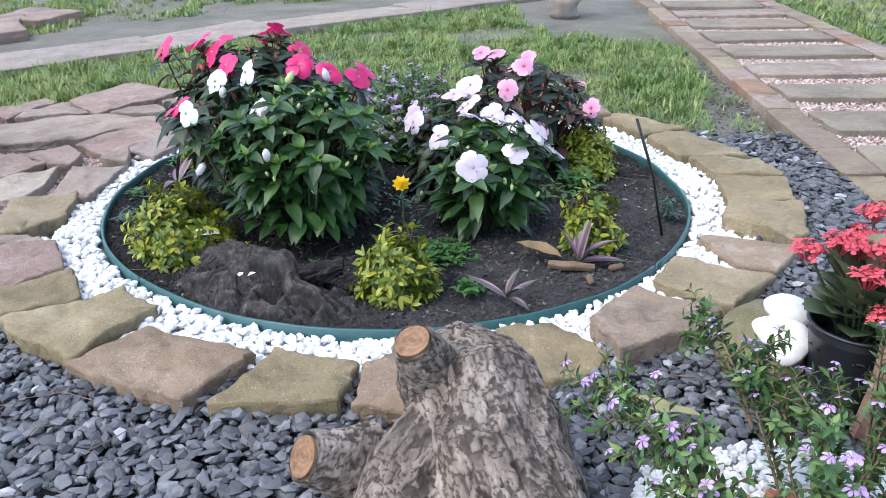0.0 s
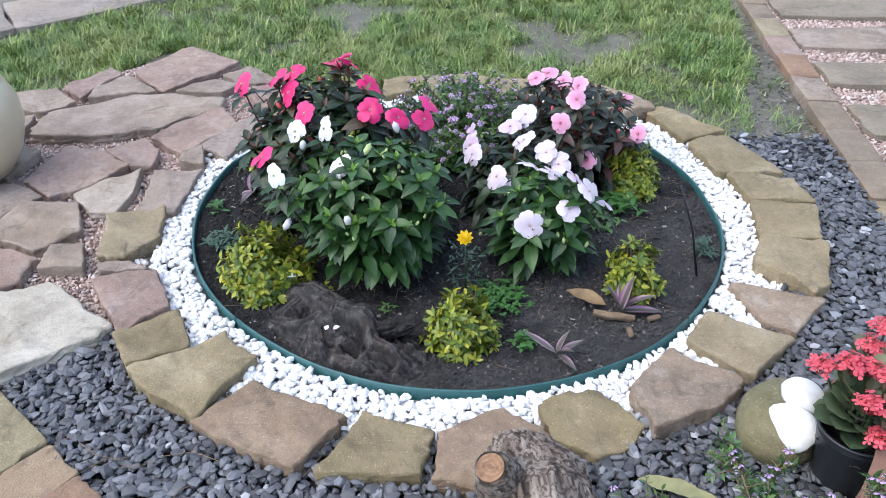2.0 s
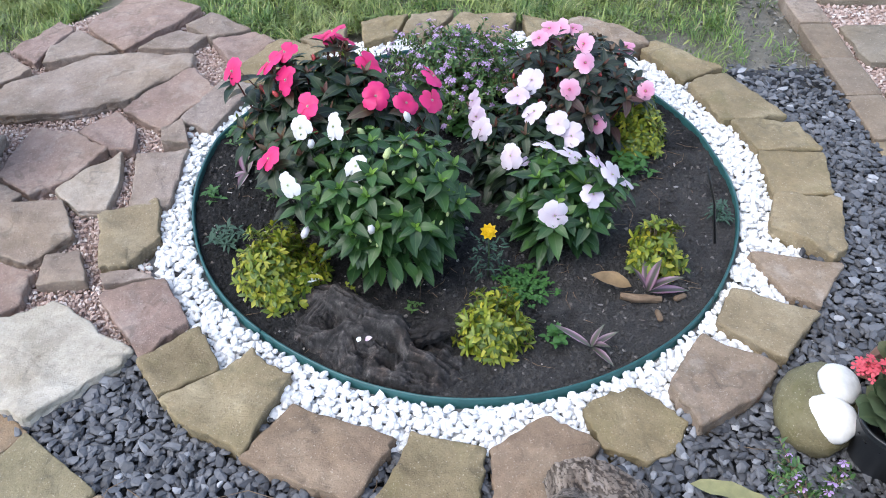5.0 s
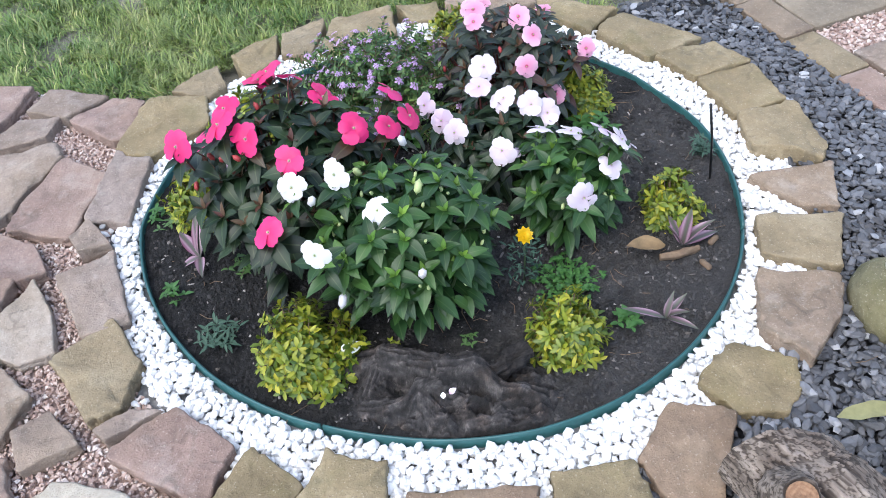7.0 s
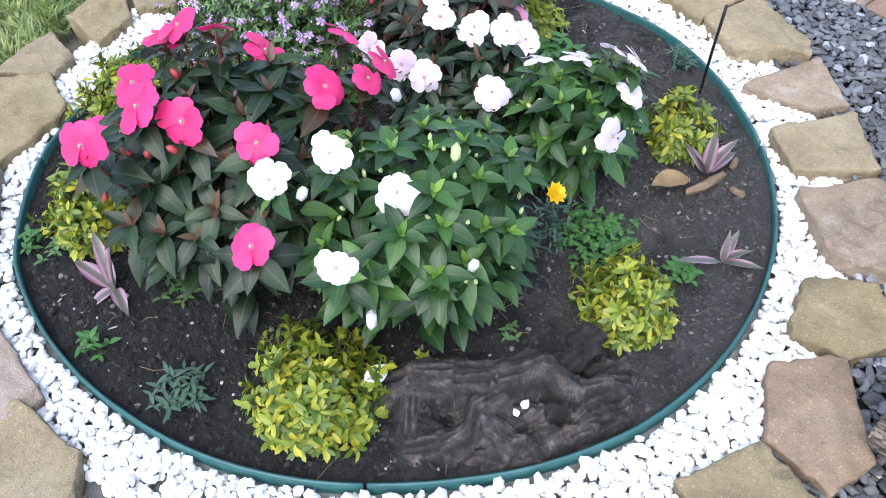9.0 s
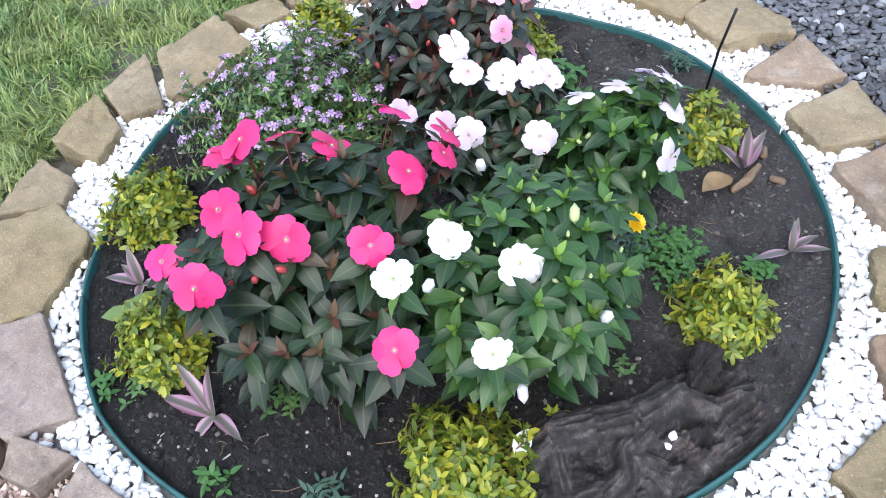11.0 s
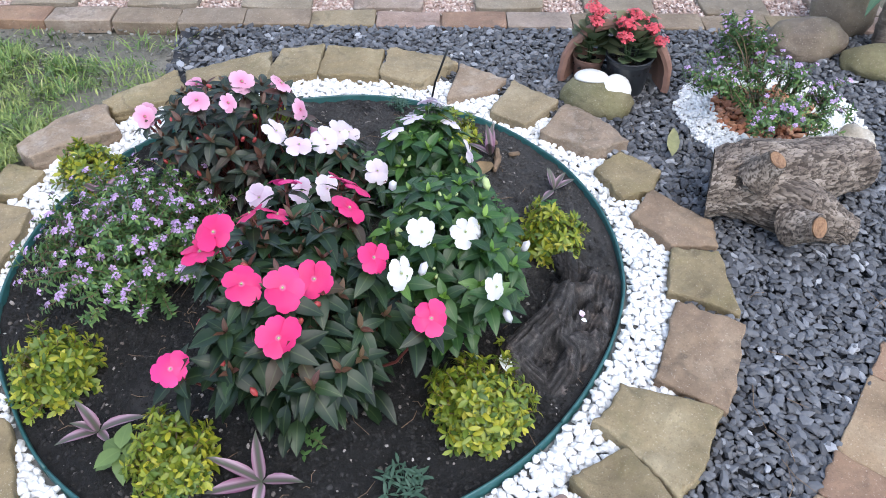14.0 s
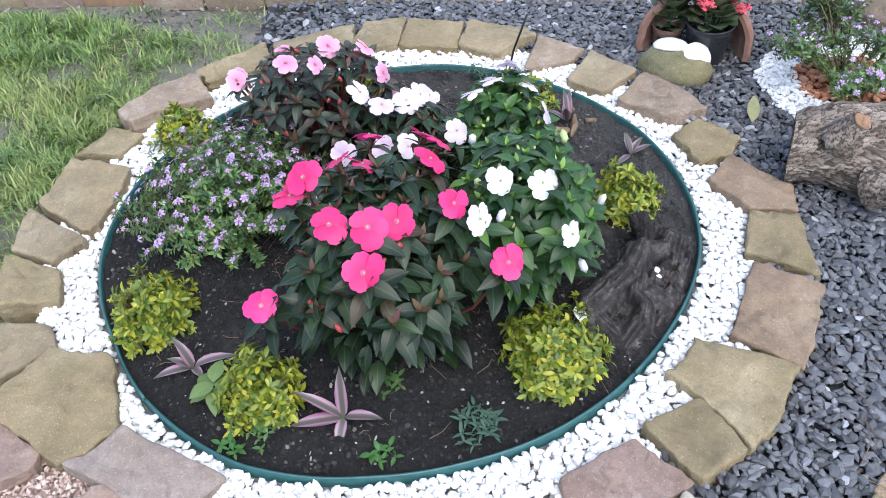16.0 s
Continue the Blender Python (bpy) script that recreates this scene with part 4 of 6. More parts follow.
solid("earth_crumbs", heap.mesh("earth_crumbs"), EARTH_CHIP, "grey crumbs of earth and slate dust beside the kerb", "earth crumbs", kind="stuff")

# tree beyond the lawn
_h = Heap()
tube(_h, [(0, 0, -0.05), (0.0, 0, 0.02), (0.003, 0, 0.1), (0.0, 0.01, 0.3), (0.01, 0.02, 0.6), (0.02, 0.03, 1.1)], [0.106, 0.104, 0.102, 0.1, 0.098, 0.094], 28)
solid("tree_trunk", _h.mesh("tree_trunk", True), PALEBARK, "pale pinkish-grey tree trunk rising from bare earth", "tree trunk", at=(0.71, 3.34, 0))

# ---- plants ----
GOLD = math.pi * (3 - math.sqrt(5))


def leaf_arrays(length, width, fold=0.25, droop=0.25, rows=5, tip=1.0, wave=0.0, blunt=False):
    """A leaf along +Y with a midrib fold, widest before the middle and pointed."""
    v, f = [(0, 0, 0)], []
    for i in range(1, rows):
        t = i / rows
        w = width * 0.5 * (math.sin(math.pi * t ** 0.8) ** 0.9)
        if blunt:
            w = width * 0.5 * (1 - (abs(2 * t - 1.15) / 1.15) ** 2.6)
        z = -droop * length * t * t
        for s in (-1, 0, 1):
            v.append((s * w, length * t * (1 - 0.12 * droop * t), z + (fold * w if s else 0) + wave * length * math.sin(i * 2.1 + s) * abs(s)))
    v.append((0, length * (1 - 0.12 * droop), -droop * length * tip))
    f += [(0, 2, 1), (0, 3, 2)]
    for i in range(rows - 2):
        a = 1 + i * 3
        f += [(a, a + 1, a + 4, a + 3), (a + 1, a + 2, a + 5, a + 4)]
    a, e = 1 + (rows - 2) * 3, len(v) - 1
    f += [(a, a + 1, e), (a + 1, a + 2, e)]
    return np.array(v), f


def rib_of(v):
    return [0] + [1, 0, 1] * ((len(v) - 2) // 3) + [0]


def leaf_set(name, length, width, count=5, mat=None, fold=0.25, droop=0.25, rows=5, wave=0.02, blunt=False):
    out = []
    for k in range(count):
        v, f = leaf_arrays(length, width * U(0.85, 1.15), fold * U(0.6, 1.4), droop * U(0.4, 1.7), rows, wave=wave, blunt=blunt)
        me = mesh_of(name, v.tolist(), f, True)
        ribbed(me, rib_of(v))
        me.materials.append(mat)
        out.append((me, v, f))
    return out


def frame_of(direction, up, at):
    """A matrix with +Y along direction, +Z as near to up as it can be."""
    y = Vector(direction).normalized()
    x = y.cross(Vector(up))
    x = x.normalized() if x.length > 1e-4 else Vector((1, 0, 0))
    z = x.cross(y)
    return Matrix(((x.x, y.x, z.x, at[0]), (x.y, y.y, z.y, at[1]), (x.z, y.z, z.z, at[2]), (0, 0, 0, 1)))


def put_leaf(heap, leaf, m, s):
    a = np.array(m)
    heap.add((leaf[1] * s) @ a[:3, :3].T + a[:3, 3], leaf[2], rib_of(leaf[1]))


def flower_mesh(name, radius, mat, petals=5, spread=0.74, notch=0.09, cup=0.12):
    h = Heap()
    for k in range(petals):
        a = 2 * math.pi * k / petals + U(-0.06, 0.06)
        size = radius * U(0.82, 1.08)
        tip = U(-0.26, 0.2)
        rows = ((0.03, 0.95), (0.36, 0.95), (0.7, 1.0), (0.91, 0.74), (1.0, 0.36))
        v, f = [], []
        for r, w in rows:
            for s in (-1, -0.5, 0, 0.5, 1):
                t = s * w * spread
                rr = size * (r - (notch * (1 - abs(s) * 1.4) if r > 0.9 and abs(s) < 0.6 else 0) - 0.05 * abs(s) * r)
                z = cup * size * (r * (1 - r)) * 2 - 0.06 * size * r * r + 0.05 * size * s * r + tip * size * r * r + U(-0.012, 0.012) * size
                v.append((rr * math.cos(a + t), rr * math.sin(a + t), z))
        for i in range(len(rows) - 1):
            for j in range(4):
                q = i * 5 + j
                f.append((q, q + 5, q + 6, q + 1))
        h.add(v, f)
    me = h.mesh(name, True)
    me.materials.append(mat)
    return me


def bush(name, at, rx, ry, height, tips, leaves, fill_mat, stem_mat, label, young, singles=290, skirt=0.34, lower=3, inner=0.45, ring=8, tuck=0.22, under=()):
    """A dome of leafy stem tips: rosettes at the ends, larger leaves below them."""
    ob = thing(name, at, label, "flowering plant")
    stems, fill, made = Heap(), Heap(), 0
    below = [Vector(q) - Vector(at) for q in under]
    tips += len(below)
    for i in range(tips):
        u = (i + 0.5) / tips
        c = 1 - u * 0.93
        s = math.sqrt(1 - c * c)
        ph = i * GOLD + U(-0.25, 0.25)
        k = U(0.9, 1.07)
        k *= 1 - tuck * max(0, 0.45 - c) / 0.45
        p = Vector((rx * s * math.cos(ph) * k, ry * s * math.sin(ph) * k, height * (skirt + (1 - skirt) * c) * U(0.86, 1.06)))
        if i >= tips - len(below):
            p = below[i - tips + len(below)] * 0.97 - Vector((0, 0, 0.022))
        axis = Vector((p.x / rx * 0.5 + U(-0.2, 0.2), p.y / ry * 0.5 + U(-0.2, 0.2), 0.9)).normalized()
        base = Vector((p.x * 0.18, p.y * 0.18, 0))
        mid = base.lerp(p, 0.55) + Vector((p.x * 0.12, p.y * 0.12, -0.01))
        tube(stems, [base, mid, p], [0.0042, 0.0034, 0.0022], 5, False)
        side = axis.orthogonal().normalized()
        for k in range(ring + lower):
            a = k * GOLD + i
            low = k >= ring
            rad = (Matrix.Rotation(a, 3, axis) @ side)
            inc = radians(U(60, 100)) if low else radians(25 + 58 * k / (ring - 1) + U(-8, 8))
            d = axis * math.cos(inc) + rad * math.sin(inc)
            up = axis * math.sin(inc) - rad * math.cos(inc)
            s = U(0.85, 1.12) if low else 0.42 + 0.5 * k / (ring - 1) + U(-0.05, 0.08)
            o = p - axis * (U(0.02, 0.055) if low else 0.0)
            leaf = rng.choice(young if k < 3 else leaves)
            m = frame_of(d, up, o)
            if made < singles and (made < singles * (i + 1) / tips):
                part("leaf", leaf[0], None, ob, m=m @ Matrix.Scale(s, 4))
                made += 1
            else:
                put_leaf(fill, leaf, m, s)
    for i in range(int(tips * inner * 8)):
        c, ph, k = U(0.0, 0.95), U(0, 6.283), U(0.45, 0.85)
        s = math.sqrt(1 - c * c)
        p = Vector((rx * s * math.cos(ph) * k, ry * s * math.sin(ph) * k, height * (skirt - 0.26 + 0.76 * c * k)))
        d = Vector((math.cos(ph) + U(-0.6, 0.6), math.sin(ph) + U(-0.6, 0.6), U(-0.5, 0.4)))
        put_leaf(fill, rng.choice(leaves), frame_of(d, Vector((0, 0, 1)), p), U(0.8, 1.1))
    tagged(part("foliage", fill.mesh("foliage", True), fill_mat, ob), kind="stuff")
    tagged(part("stem_work", stems.mesh("stem_work", True), stem_mat, ob), kind="stuff")
    return ob


def bloom(ob, meshes, spots, stem_mat, toward=(-0.35, -0.35, 0.75), face=0.22, reach=0.07, name="flower"):
    """Flowers at places given in the garden's metres, most of them turned to one side of their plant."""
    stalks = Heap()
    o = Vector(ob.location)
    for x, y, z in spots:
        p = Vector((x, y, z)) - o
        n = Vector((p.x, p.y, 0))
        n = (n.normalized() if n.length > 0.02 else Vector((0, -0.3, 0))) * face + Vector(toward) + Vector((U(-0.38, 0.38), U(-0.38, 0.38), U(-0.2, 0.2)))
        q = n.normalized().to_track_quat("Z", "Y").to_matrix().to_4x4() @ Matrix.Rotation(U(0, 6.3), 4, "Z")
        s = U(0.92, 1.1)
        fl = part(name, rng.choice(meshes), None, ob, m=Matrix.Translation(p) @ q @ Matrix.Scale(s, 4))
        part("eye", EYE, None, fl, "pale yellow-green eye of the flower", Matrix.Translation((0, 0, 0.0028)))
        inner = p - n.normalized() * 0.03 - Vector((0, 0, reach * 0.6))
        tube(stalks, [p - n.normalized() * 0.002, p - n.normalized() * 0.025, inner - Vector((p.x, p.y, 0)) * 0.12], [0.0014, 0.0014, 0.0018], 5, False)
    tagged(part("stalk_work", stalks.mesh("stalk_work", True), stem_mat, ob), kind="stuff")


def buds(ob, mat, spots, size=0.007, name="bud"):
    v = ICO1[0] * np.array([0.6, 0.6, 1.15]) * size
    me = mesh_of(name, v.tolist(), ICO1[1], True)
    me.materials.append(mat)
    for p in spots:
        part(name, me, None, ob, m=Matrix.Translation(p) @ Euler((U(-0.7, 0.7), U(-0.7, 0.7), 0)).to_matrix().to_4x4())


EYE = mesh_of("eye", (ICO1[0] * np.array([0.0022, 0.0022, 0.003])).tolist(), ICO1[1], True)
EYE.materials.append(BUD)


def dome_spots(n, rx, ry, h, low=0.35, k=1.0):
    out = []
    for i in range(n):
        c, ph = U(low, 0.98), U(0, 6.283)
        s = math.sqrt(1 - c * c)
        out.append((rx * s * math.cos(ph) * k, ry * s * math.sin(ph) * k, h * (0.22 + 0.78 * c) * k))
    return out


MAG_FLOWERS = [flower_mesh("flower", 0.040, MAGENTA), flower_mesh("flower", 0.037, MAGENTA, cup=0.4), flower_mesh("flower", 0.039, MAGENTA, cup=0.2), flower_mesh("flower", 0.039, HOTPINK)]
WHITE_FLOWERS = [flower_mesh("flower", 0.033, WHITE_PETAL), flower_mesh("flower", 0.035, WHITE_PETAL, cup=0.18)]
PALE_FLOWERS = [flower_mesh("flower", 0.036, LILAC_PETAL), flower_mesh("flower", 0.037, BLUSH_PETAL), flower_mesh("flower", 0.035, BLUSH_PETAL, cup=0.18)]
ROSE_FLOWERS = [flower_mesh("flower", 0.032, PINK_PETAL), flower_mesh("flower", 0.030, PINK_PETAL, cup=0.2)]

# white impatiens
YOUNG = leaf_set("leaf", 0.047, 0.02, 3, YOUNG_LEAF, 0.4, 0.1)
YOUNG_B = leaf_set("leaf", 0.06, 0.02, 3, YOUNG_RED, 0.4, 0.1)
LEAF_W = leaf_set("leaf", 0.064, 0.032, 6, GREEN_LEAF, 0.35, 0.3)
WHITE_AT = [(-0.392, -0.391, 0.345), (-0.30, -0.252, 0.40), (-0.383, -0.214, 0.372), (-0.248, -0.338, 0.352)]
white_bush = bush("white_impatiens", (-0.185, -0.305, 0.03), 0.195, 0.165, 0.35, 54, LEAF_W, GREEN_FILL, STEM_GREEN, "bushy green impatiens plant with large white flowers and pale buds", YOUNG, skirt=0.45, tuck=0.34, inner=0.55, under=WHITE_AT)
bloom(white_bush, WHITE_FLOWERS, WHITE_AT, STEM_GREEN, (-0.36, -0.5, 0.6), 0.14)
NODDING = [(-0.367, -0.422, 0.235), (-0.356, -0.255, 0.356), (-0.213, -0.467, 0.279), (-0.137, -0.191, 0.38), (-0.235, -0.36, 0.345)]
buds(white_bush, WHITE_PETAL, [Vector(p) - Vector(white_bush.location) for p in NODDING], 0.0155, "half_open_flower")
buds(white_bush, BUD, dome_spots(46, 0.19, 0.175, 0.335, 0.3, 1.02), 0.0065)
buds(white_bush, BUD, [(0.012, -0.076, 0.385), (-0.06, 0.1, 0.32)], 0.014)

# magenta impatiens
LEAF_M = leaf_set("leaf", 0.076, 0.035, 6, DEEP_LEAF, 0.3, 0.35)
MAGENTA_AT = [(-0.368, -0.164, 0.398), (-0.214, -0.107, 0.385), (-0.455, -0.27, 0.328), (-0.297, 0.067, 0.443), (-0.569, -0.018, 0.41), (-0.24, 0.031, 0.39), (-0.142, -0.119, 0.372), (-0.432, -0.062, 0.408), (-0.475, -0.016, 0.43), (-0.081, -0.079, 0.352), (-0.355, 0.156, 0.40), (-0.451, 0.061, 0.414), (-0.512, 0.206, 0.255), (-0.334, 0.129, 0.43), (-0.079, 0.042, 0.347)]
magenta_bush = bush("magenta_impatiens", (-0.355, -0.012, 0.03), 0.222, 0.2, 0.37, 48, LEAF_M, DEEP_FILL, STEM_RED, "spreading dark green impatiens plant with vivid magenta flowers", YOUNG_B, lower=3, inner=0.35, tuck=0.42, skirt=0.41, under=MAGENTA_AT)
bloom(magenta_bush, MAG_FLOWERS, MAGENTA_AT, STEM_RED, (-0.16, -0.15, 0.75), 0.45)
buds(magenta_bush, REDBUD, dome_spots(16, 0.235, 0.205, 0.37, 0.3, 1.04), 0.011)

# pale lilac impatiens, two plants
LEAF_P = leaf_set("leaf", 0.072, 0.032, 5, GREEN_LEAF, 0.3, 0.35)
PALE_AT = [(0.196, -0.366, 0.22), (0.288, -0.322, 0.243), (0.371, -0.239, 0.222), (0.189, -0.174, 0.281), (0.333, -0.288, 0.273), (0.297, -0.262, 0.30), (0.241, -0.226, 0.288), (0.14, -0.13, 0.21)]
front_pale = bush("pale_impatiens", (0.225, -0.245, 0.03), 0.12, 0.105, 0.23, 20, LEAF_P, GREEN_FILL, STEM_GREEN, "green impatiens plant with pale lilac and white flowers", YOUNG, 170, skirt=0.46, tuck=0.3, under=PALE_AT)
bloom(front_pale, PALE_FLOWERS[1:], PALE_AT[:1], STEM_GREEN, (-0.15, -0.75, 0.4))
bloom(front_pale, PALE_FLOWERS, PALE_AT[1:], STEM_GREEN, (0.25, 0.1, 0.8), 0.3)
buds(front_pale, BUD, dome_spots(10, 0.15, 0.13, 0.21, 0.2, 1.03), 0.008)
LEAF_Q = leaf_set("leaf", 0.072, 0.032, 5, DEEP_LEAF, 0.28, 0.4)
LILAC_AT = [(0.14, 0.045, 0.28), (0.179, -0.011, 0.268), (0.272, -0.059, 0.222), (0.238, -0.04, 0.247), (0.032, 0.033, 0.227), (0.041, -0.026, 0.226), (0.026, 0.133, 0.212), (0.181, 0.105, 0.29), (0.111, -0.14, 0.224)]
back_pale = bush("lilac_impatiens", (0.15, -0.005, 0.03), 0.13, 0.12, 0.20, 22, LEAF_Q, DEEP_FILL, STEM_RED, "dark-leaved impatiens plant with lilac flowers", YOUNG_B, 160, under=LILAC_AT)
bloom(back_pale, PALE_FLOWERS, LILAC_AT, STEM_RED, (-0.35, -0.5, 0.6))

# rose pink impatiens with bronze leaves
LEAF_B = leaf_set("leaf", 0.068, 0.029, 6, BRONZE_LEAF, 0.3, 0.35)
ROSE_AT = [(0.318, 0.104, 0.338), (0.276, 0.057, 0.288), (0.328, 0.204, 0.337), (0.207, 0.214, 0.353), (0.339, 0.469, 0.245), (0.485, 0.371, 0.23), (0.503, 0.156, 0.215), (0.357, 0.054, 0.18), (0.245, 0.30, 0.335), (0.30, 0.46, 0.25)]
rose_bush = bush("rose_impatiens", (0.325, 0.255, 0.03), 0.19, 0.215, 0.275, 52, LEAF_B, BRONZE_FILL, STEM_RED, "bronze-leaved impatiens plant with rose pink flowers", YOUNG_B, 260, lower=1, under=ROSE_AT)
bloom(rose_bush, ROSE_FLOWERS, ROSE_AT, STEM_RED, (-0.2, -0.45, 0.6))
buds(rose_bush, REDBUD, dome_spots(18, 0.19, 0.215, 0.275, 0.3, 1.03), 0.009)


def false_heather(name, at, ends, blossoms, label, leaf=0.02, flower=0.0105, sprigs=3, even=0.34, bare=0.3):
    """A fine-leaved spreading shrub: arching twigs with paired small leaves, and mauve flowers along their ends."""
    ob = thing(name, at, label, "flowering shrub")
    twigs, foliage, seats = Heap(), Heap(), []
    lf = [(None, *leaf_arrays(leaf * U(0.85, 1.15), leaf * 0.42, 0.25, 0.25, 3)) for _ in range(4)]

    def shoot(pts, radii, first, gap):
        tube(twigs, pts, radii, 4, False)
        turn_k, length = U(0, 3), sum((pts[q + 1] - pts[q]).length for q in range(len(pts) - 1))
        n = max(3, int(length * (1 - first) / gap))
        for k in range(n + 1):
            t = first + (1 - first) * k / n
            s = t * (len(pts) - 1)
            q = min(int(s), len(pts) - 2)
            p, ax = pts[q].lerp(pts[q + 1], s - q), (pts[q + 1] - pts[q]).normalized()
            side = Matrix.Rotation(turn_k + k * 1.5708, 3, ax) @ ax.orthogonal().normalized()
            for sg in (1, -1):
                d = side * sg + ax * U(0.35, 1.1)
                put_leaf(foliage, rng.choice(lf), frame_of(d, ax + Vector((0, 0, 0.6)), p), U(0.65, 1.15) * (1 - 0.3 * (k == n)))
            if t > 0.55:
                seats.append((p, side))

    for e in ends:
        end = Vector(e[:3]) - Vector(at)
        low = Vector((end.x * 0.1, end.y * 0.1, 0))
        if len(e) > 3:
            low = low.lerp(Vector(e[3:]) - Vector(at), U(0.45, 0.75)) + Vector((0, 0, 0.02))
        mid = low.lerp(end, 0.5) + Vector((U(-0.01, 0.01), U(-0.01, 0.01), 0.16 * end.z + U(0, 0.01)))
        pts = [low, low.lerp(mid, 0.5) + Vector((0, 0, 0.008)), mid, mid.lerp(end, 0.5) + Vector((0, 0, 0.01)), end]
        shoot(pts, [0.0026, 0.0022, 0.0018, 0.0014, 0.0009], bare, 0.0068)
        for k in range(sprigs):
            t = U(0.4, 0.95) * 4
            q = min(int(t), 3)
            o = pts[q].lerp(pts[q + 1], t - q)
            d = ((end - low).normalized() * 0.6 + Vector((U(-1, 1), U(-1, 1), U(-0.3, 0.7)))).normalized() * U(0.03, 0.06)
            shoot([o, o + d * 0.5 + Vector((0, 0, 0.003)), o + d], [0.0013, 0.001, 0.0007], 0.2, 0.0085)
    tagged(part("twig_work", twigs.mesh("twig_work", True), TWIG, ob), kind="stuff")
    tagged(part("foliage", foliage.mesh("foliage", True), FINE_LEAF, ob), kind="stuff")
    fl = [flower_mesh("flower", flower * s, MAUVE_PETAL, 6, 0.42, 0.0, 0.15 + 0.3 * q) for q, s in enumerate((1, 1.1, 0.85))]
    rng.shuffle(seats)
    high = sorted(seats, key=lambda s: -s[0].z - 0.35 * math.hypot(s[0].x, s[0].y) + U(0, even))
    for p, side in high[:blossoms]:
        n = (Vector((p.x * 2.0, p.y * 2.0, 0.4)).normalized() + side * U(-0.8, 0.8) + Vector((0, 0, U(0, 0.5)))).normalized()
        q = n.to_track_quat("Z", "Y").to_matrix().to_4x4()
        part("flower", rng.choice(fl), None, ob, m=Matrix.Translation(p + n * 0.008) @ q @ Matrix.Scale(U(0.7, 1.2), 4))
    return ob


_ends = []
for i in range(118):
    ph, r = i * GOLD, 0.27 * math.sqrt((i + 0.5) / 118)
    x, y = r * math.cos(ph), r * math.sin(ph)
    _ends.append((-0.01 + x * U(0.9, 1.1), 0.425 + y * U(0.9, 1.1), 0.03 + (0.19 - 1.6 * r * r) * U(0.6, 1.3)))
false_heather("mauve_cuphea", (-0.01, 0.425, 0.03), _ends, 295, "spreading fine-leaved shrub covered with tiny mauve flowers")
_arms = [(0.516, -1.022, 0.238), (0.555, -1.06, 0.195), (0.595, -1.10, 0.175), (0.64, -1.13, 0.15), (0.722, -1.149, 0.30), (0.705, -1.20, 0.285), (0.75, -1.19, 0.26), (0.765, -1.24, 0.23), (0.785, -1.15, 0.26), (0.76, -1.12, 0.21), (0.80, -1.20, 0.24), (0.61, -1.22, 0.20), (0.645, -1.17, 0.195), (0.69, -1.24, 0.235), (0.355, -1.15, 0.205), (0.385, -1.20, 0.195), (0.41, -1.25, 0.185), (0.445, -1.30, 0.165), (0.476, -1.415, 0.19), (0.42, -1.36, 0.15), (0.54, -1.40, 0.16), (0.60, -1.38, 0.17), (0.70, -1.33, 0.17), (0.57, -1.31, 0.19)]
_ends = list(_arms) + [(x + U(-0.04, 0.04), y + U(-0.04, 0.04), z - U(0, 0.05), x, y, z) for x, y, z in _arms for k in range(3)]
false_heather("small_cuphea", (0.60, -1.28, 0.02), _ends, 190, "loose fine-leaved shrub with small mauve flowers in brick chips", 0.0185, 0.0104, 3, 3.0, 0.1)


def gold_shrub(at, r, h, leaves, label, squash=1.0):
    ob = thing("golden_duranta", at, label, "shrub", "golden shrubs in the bed")
    heap, twigs = Heap(), Heap()
    made = leaf_set("leaf", 0.0235, 0.0084, 3, GOLD_SINGLE, 0.3, 0.3, 4, blunt=True)
    lf = [(v, f) for me, v, f in made]
    sprigs = int(leaves / 2.8)
    for i in range(sprigs):
        c = 1 - (i + 0.5) / sprigs * 0.97
        s = math.sqrt(1 - c * c)
        ph = i * GOLD
        k = U(0.5, 1.04) + 0.4 * n3(math.cos(ph) * s + at[0] * 9, math.sin(ph) * s + at[1] * 5, c, 2.3) + (U(0.05, 0.22) if i % 9 == 0 else 0)
        p = Vector((r * s * math.cos(ph) * k, r * squash * s * math.sin(ph) * k, h * (0.1 + 0.86 * c) * k * U(0.9, 1.08)))
        ax = Vector((p.x / r, p.y / r, 0.8 + U(-0.3, 0.3))).normalized()
        tube(twigs, [Vector((p.x * 0.2, p.y * 0.2, 0)), p * 0.6, p], [0.002, 0.0016, 0.001], 4, False)
        side = ax.orthogonal().normalized()
        for k in range(9):
            rad = Matrix.Rotation(k * GOLD + i, 3, ax) @ side
            inc = radians(U(25, 85))
            d = ax * math.cos(inc) + rad * math.sin(inc)
            m = frame_of(d, ax * math.sin(inc) - rad * math.cos(inc), p - ax * U(0, 0.02))
            if k == 0 and i < 90:
                part("leaf", rng.choice(made)[0], None, ob, m=m @ Matrix.Scale(U(0.8, 1.2), 4))
            else:
                put_leaf(heap, (None, *rng.choice(lf)), m, U(0.65, 1.2))
    tagged(part("twig_work", twigs.mesh("twig_work", True), TWIG, ob), kind="stuff")
    tagged(part("foliage", heap.mesh("foliage", True), GOLD_LEAF, ob), kind="stuff")
    return ob


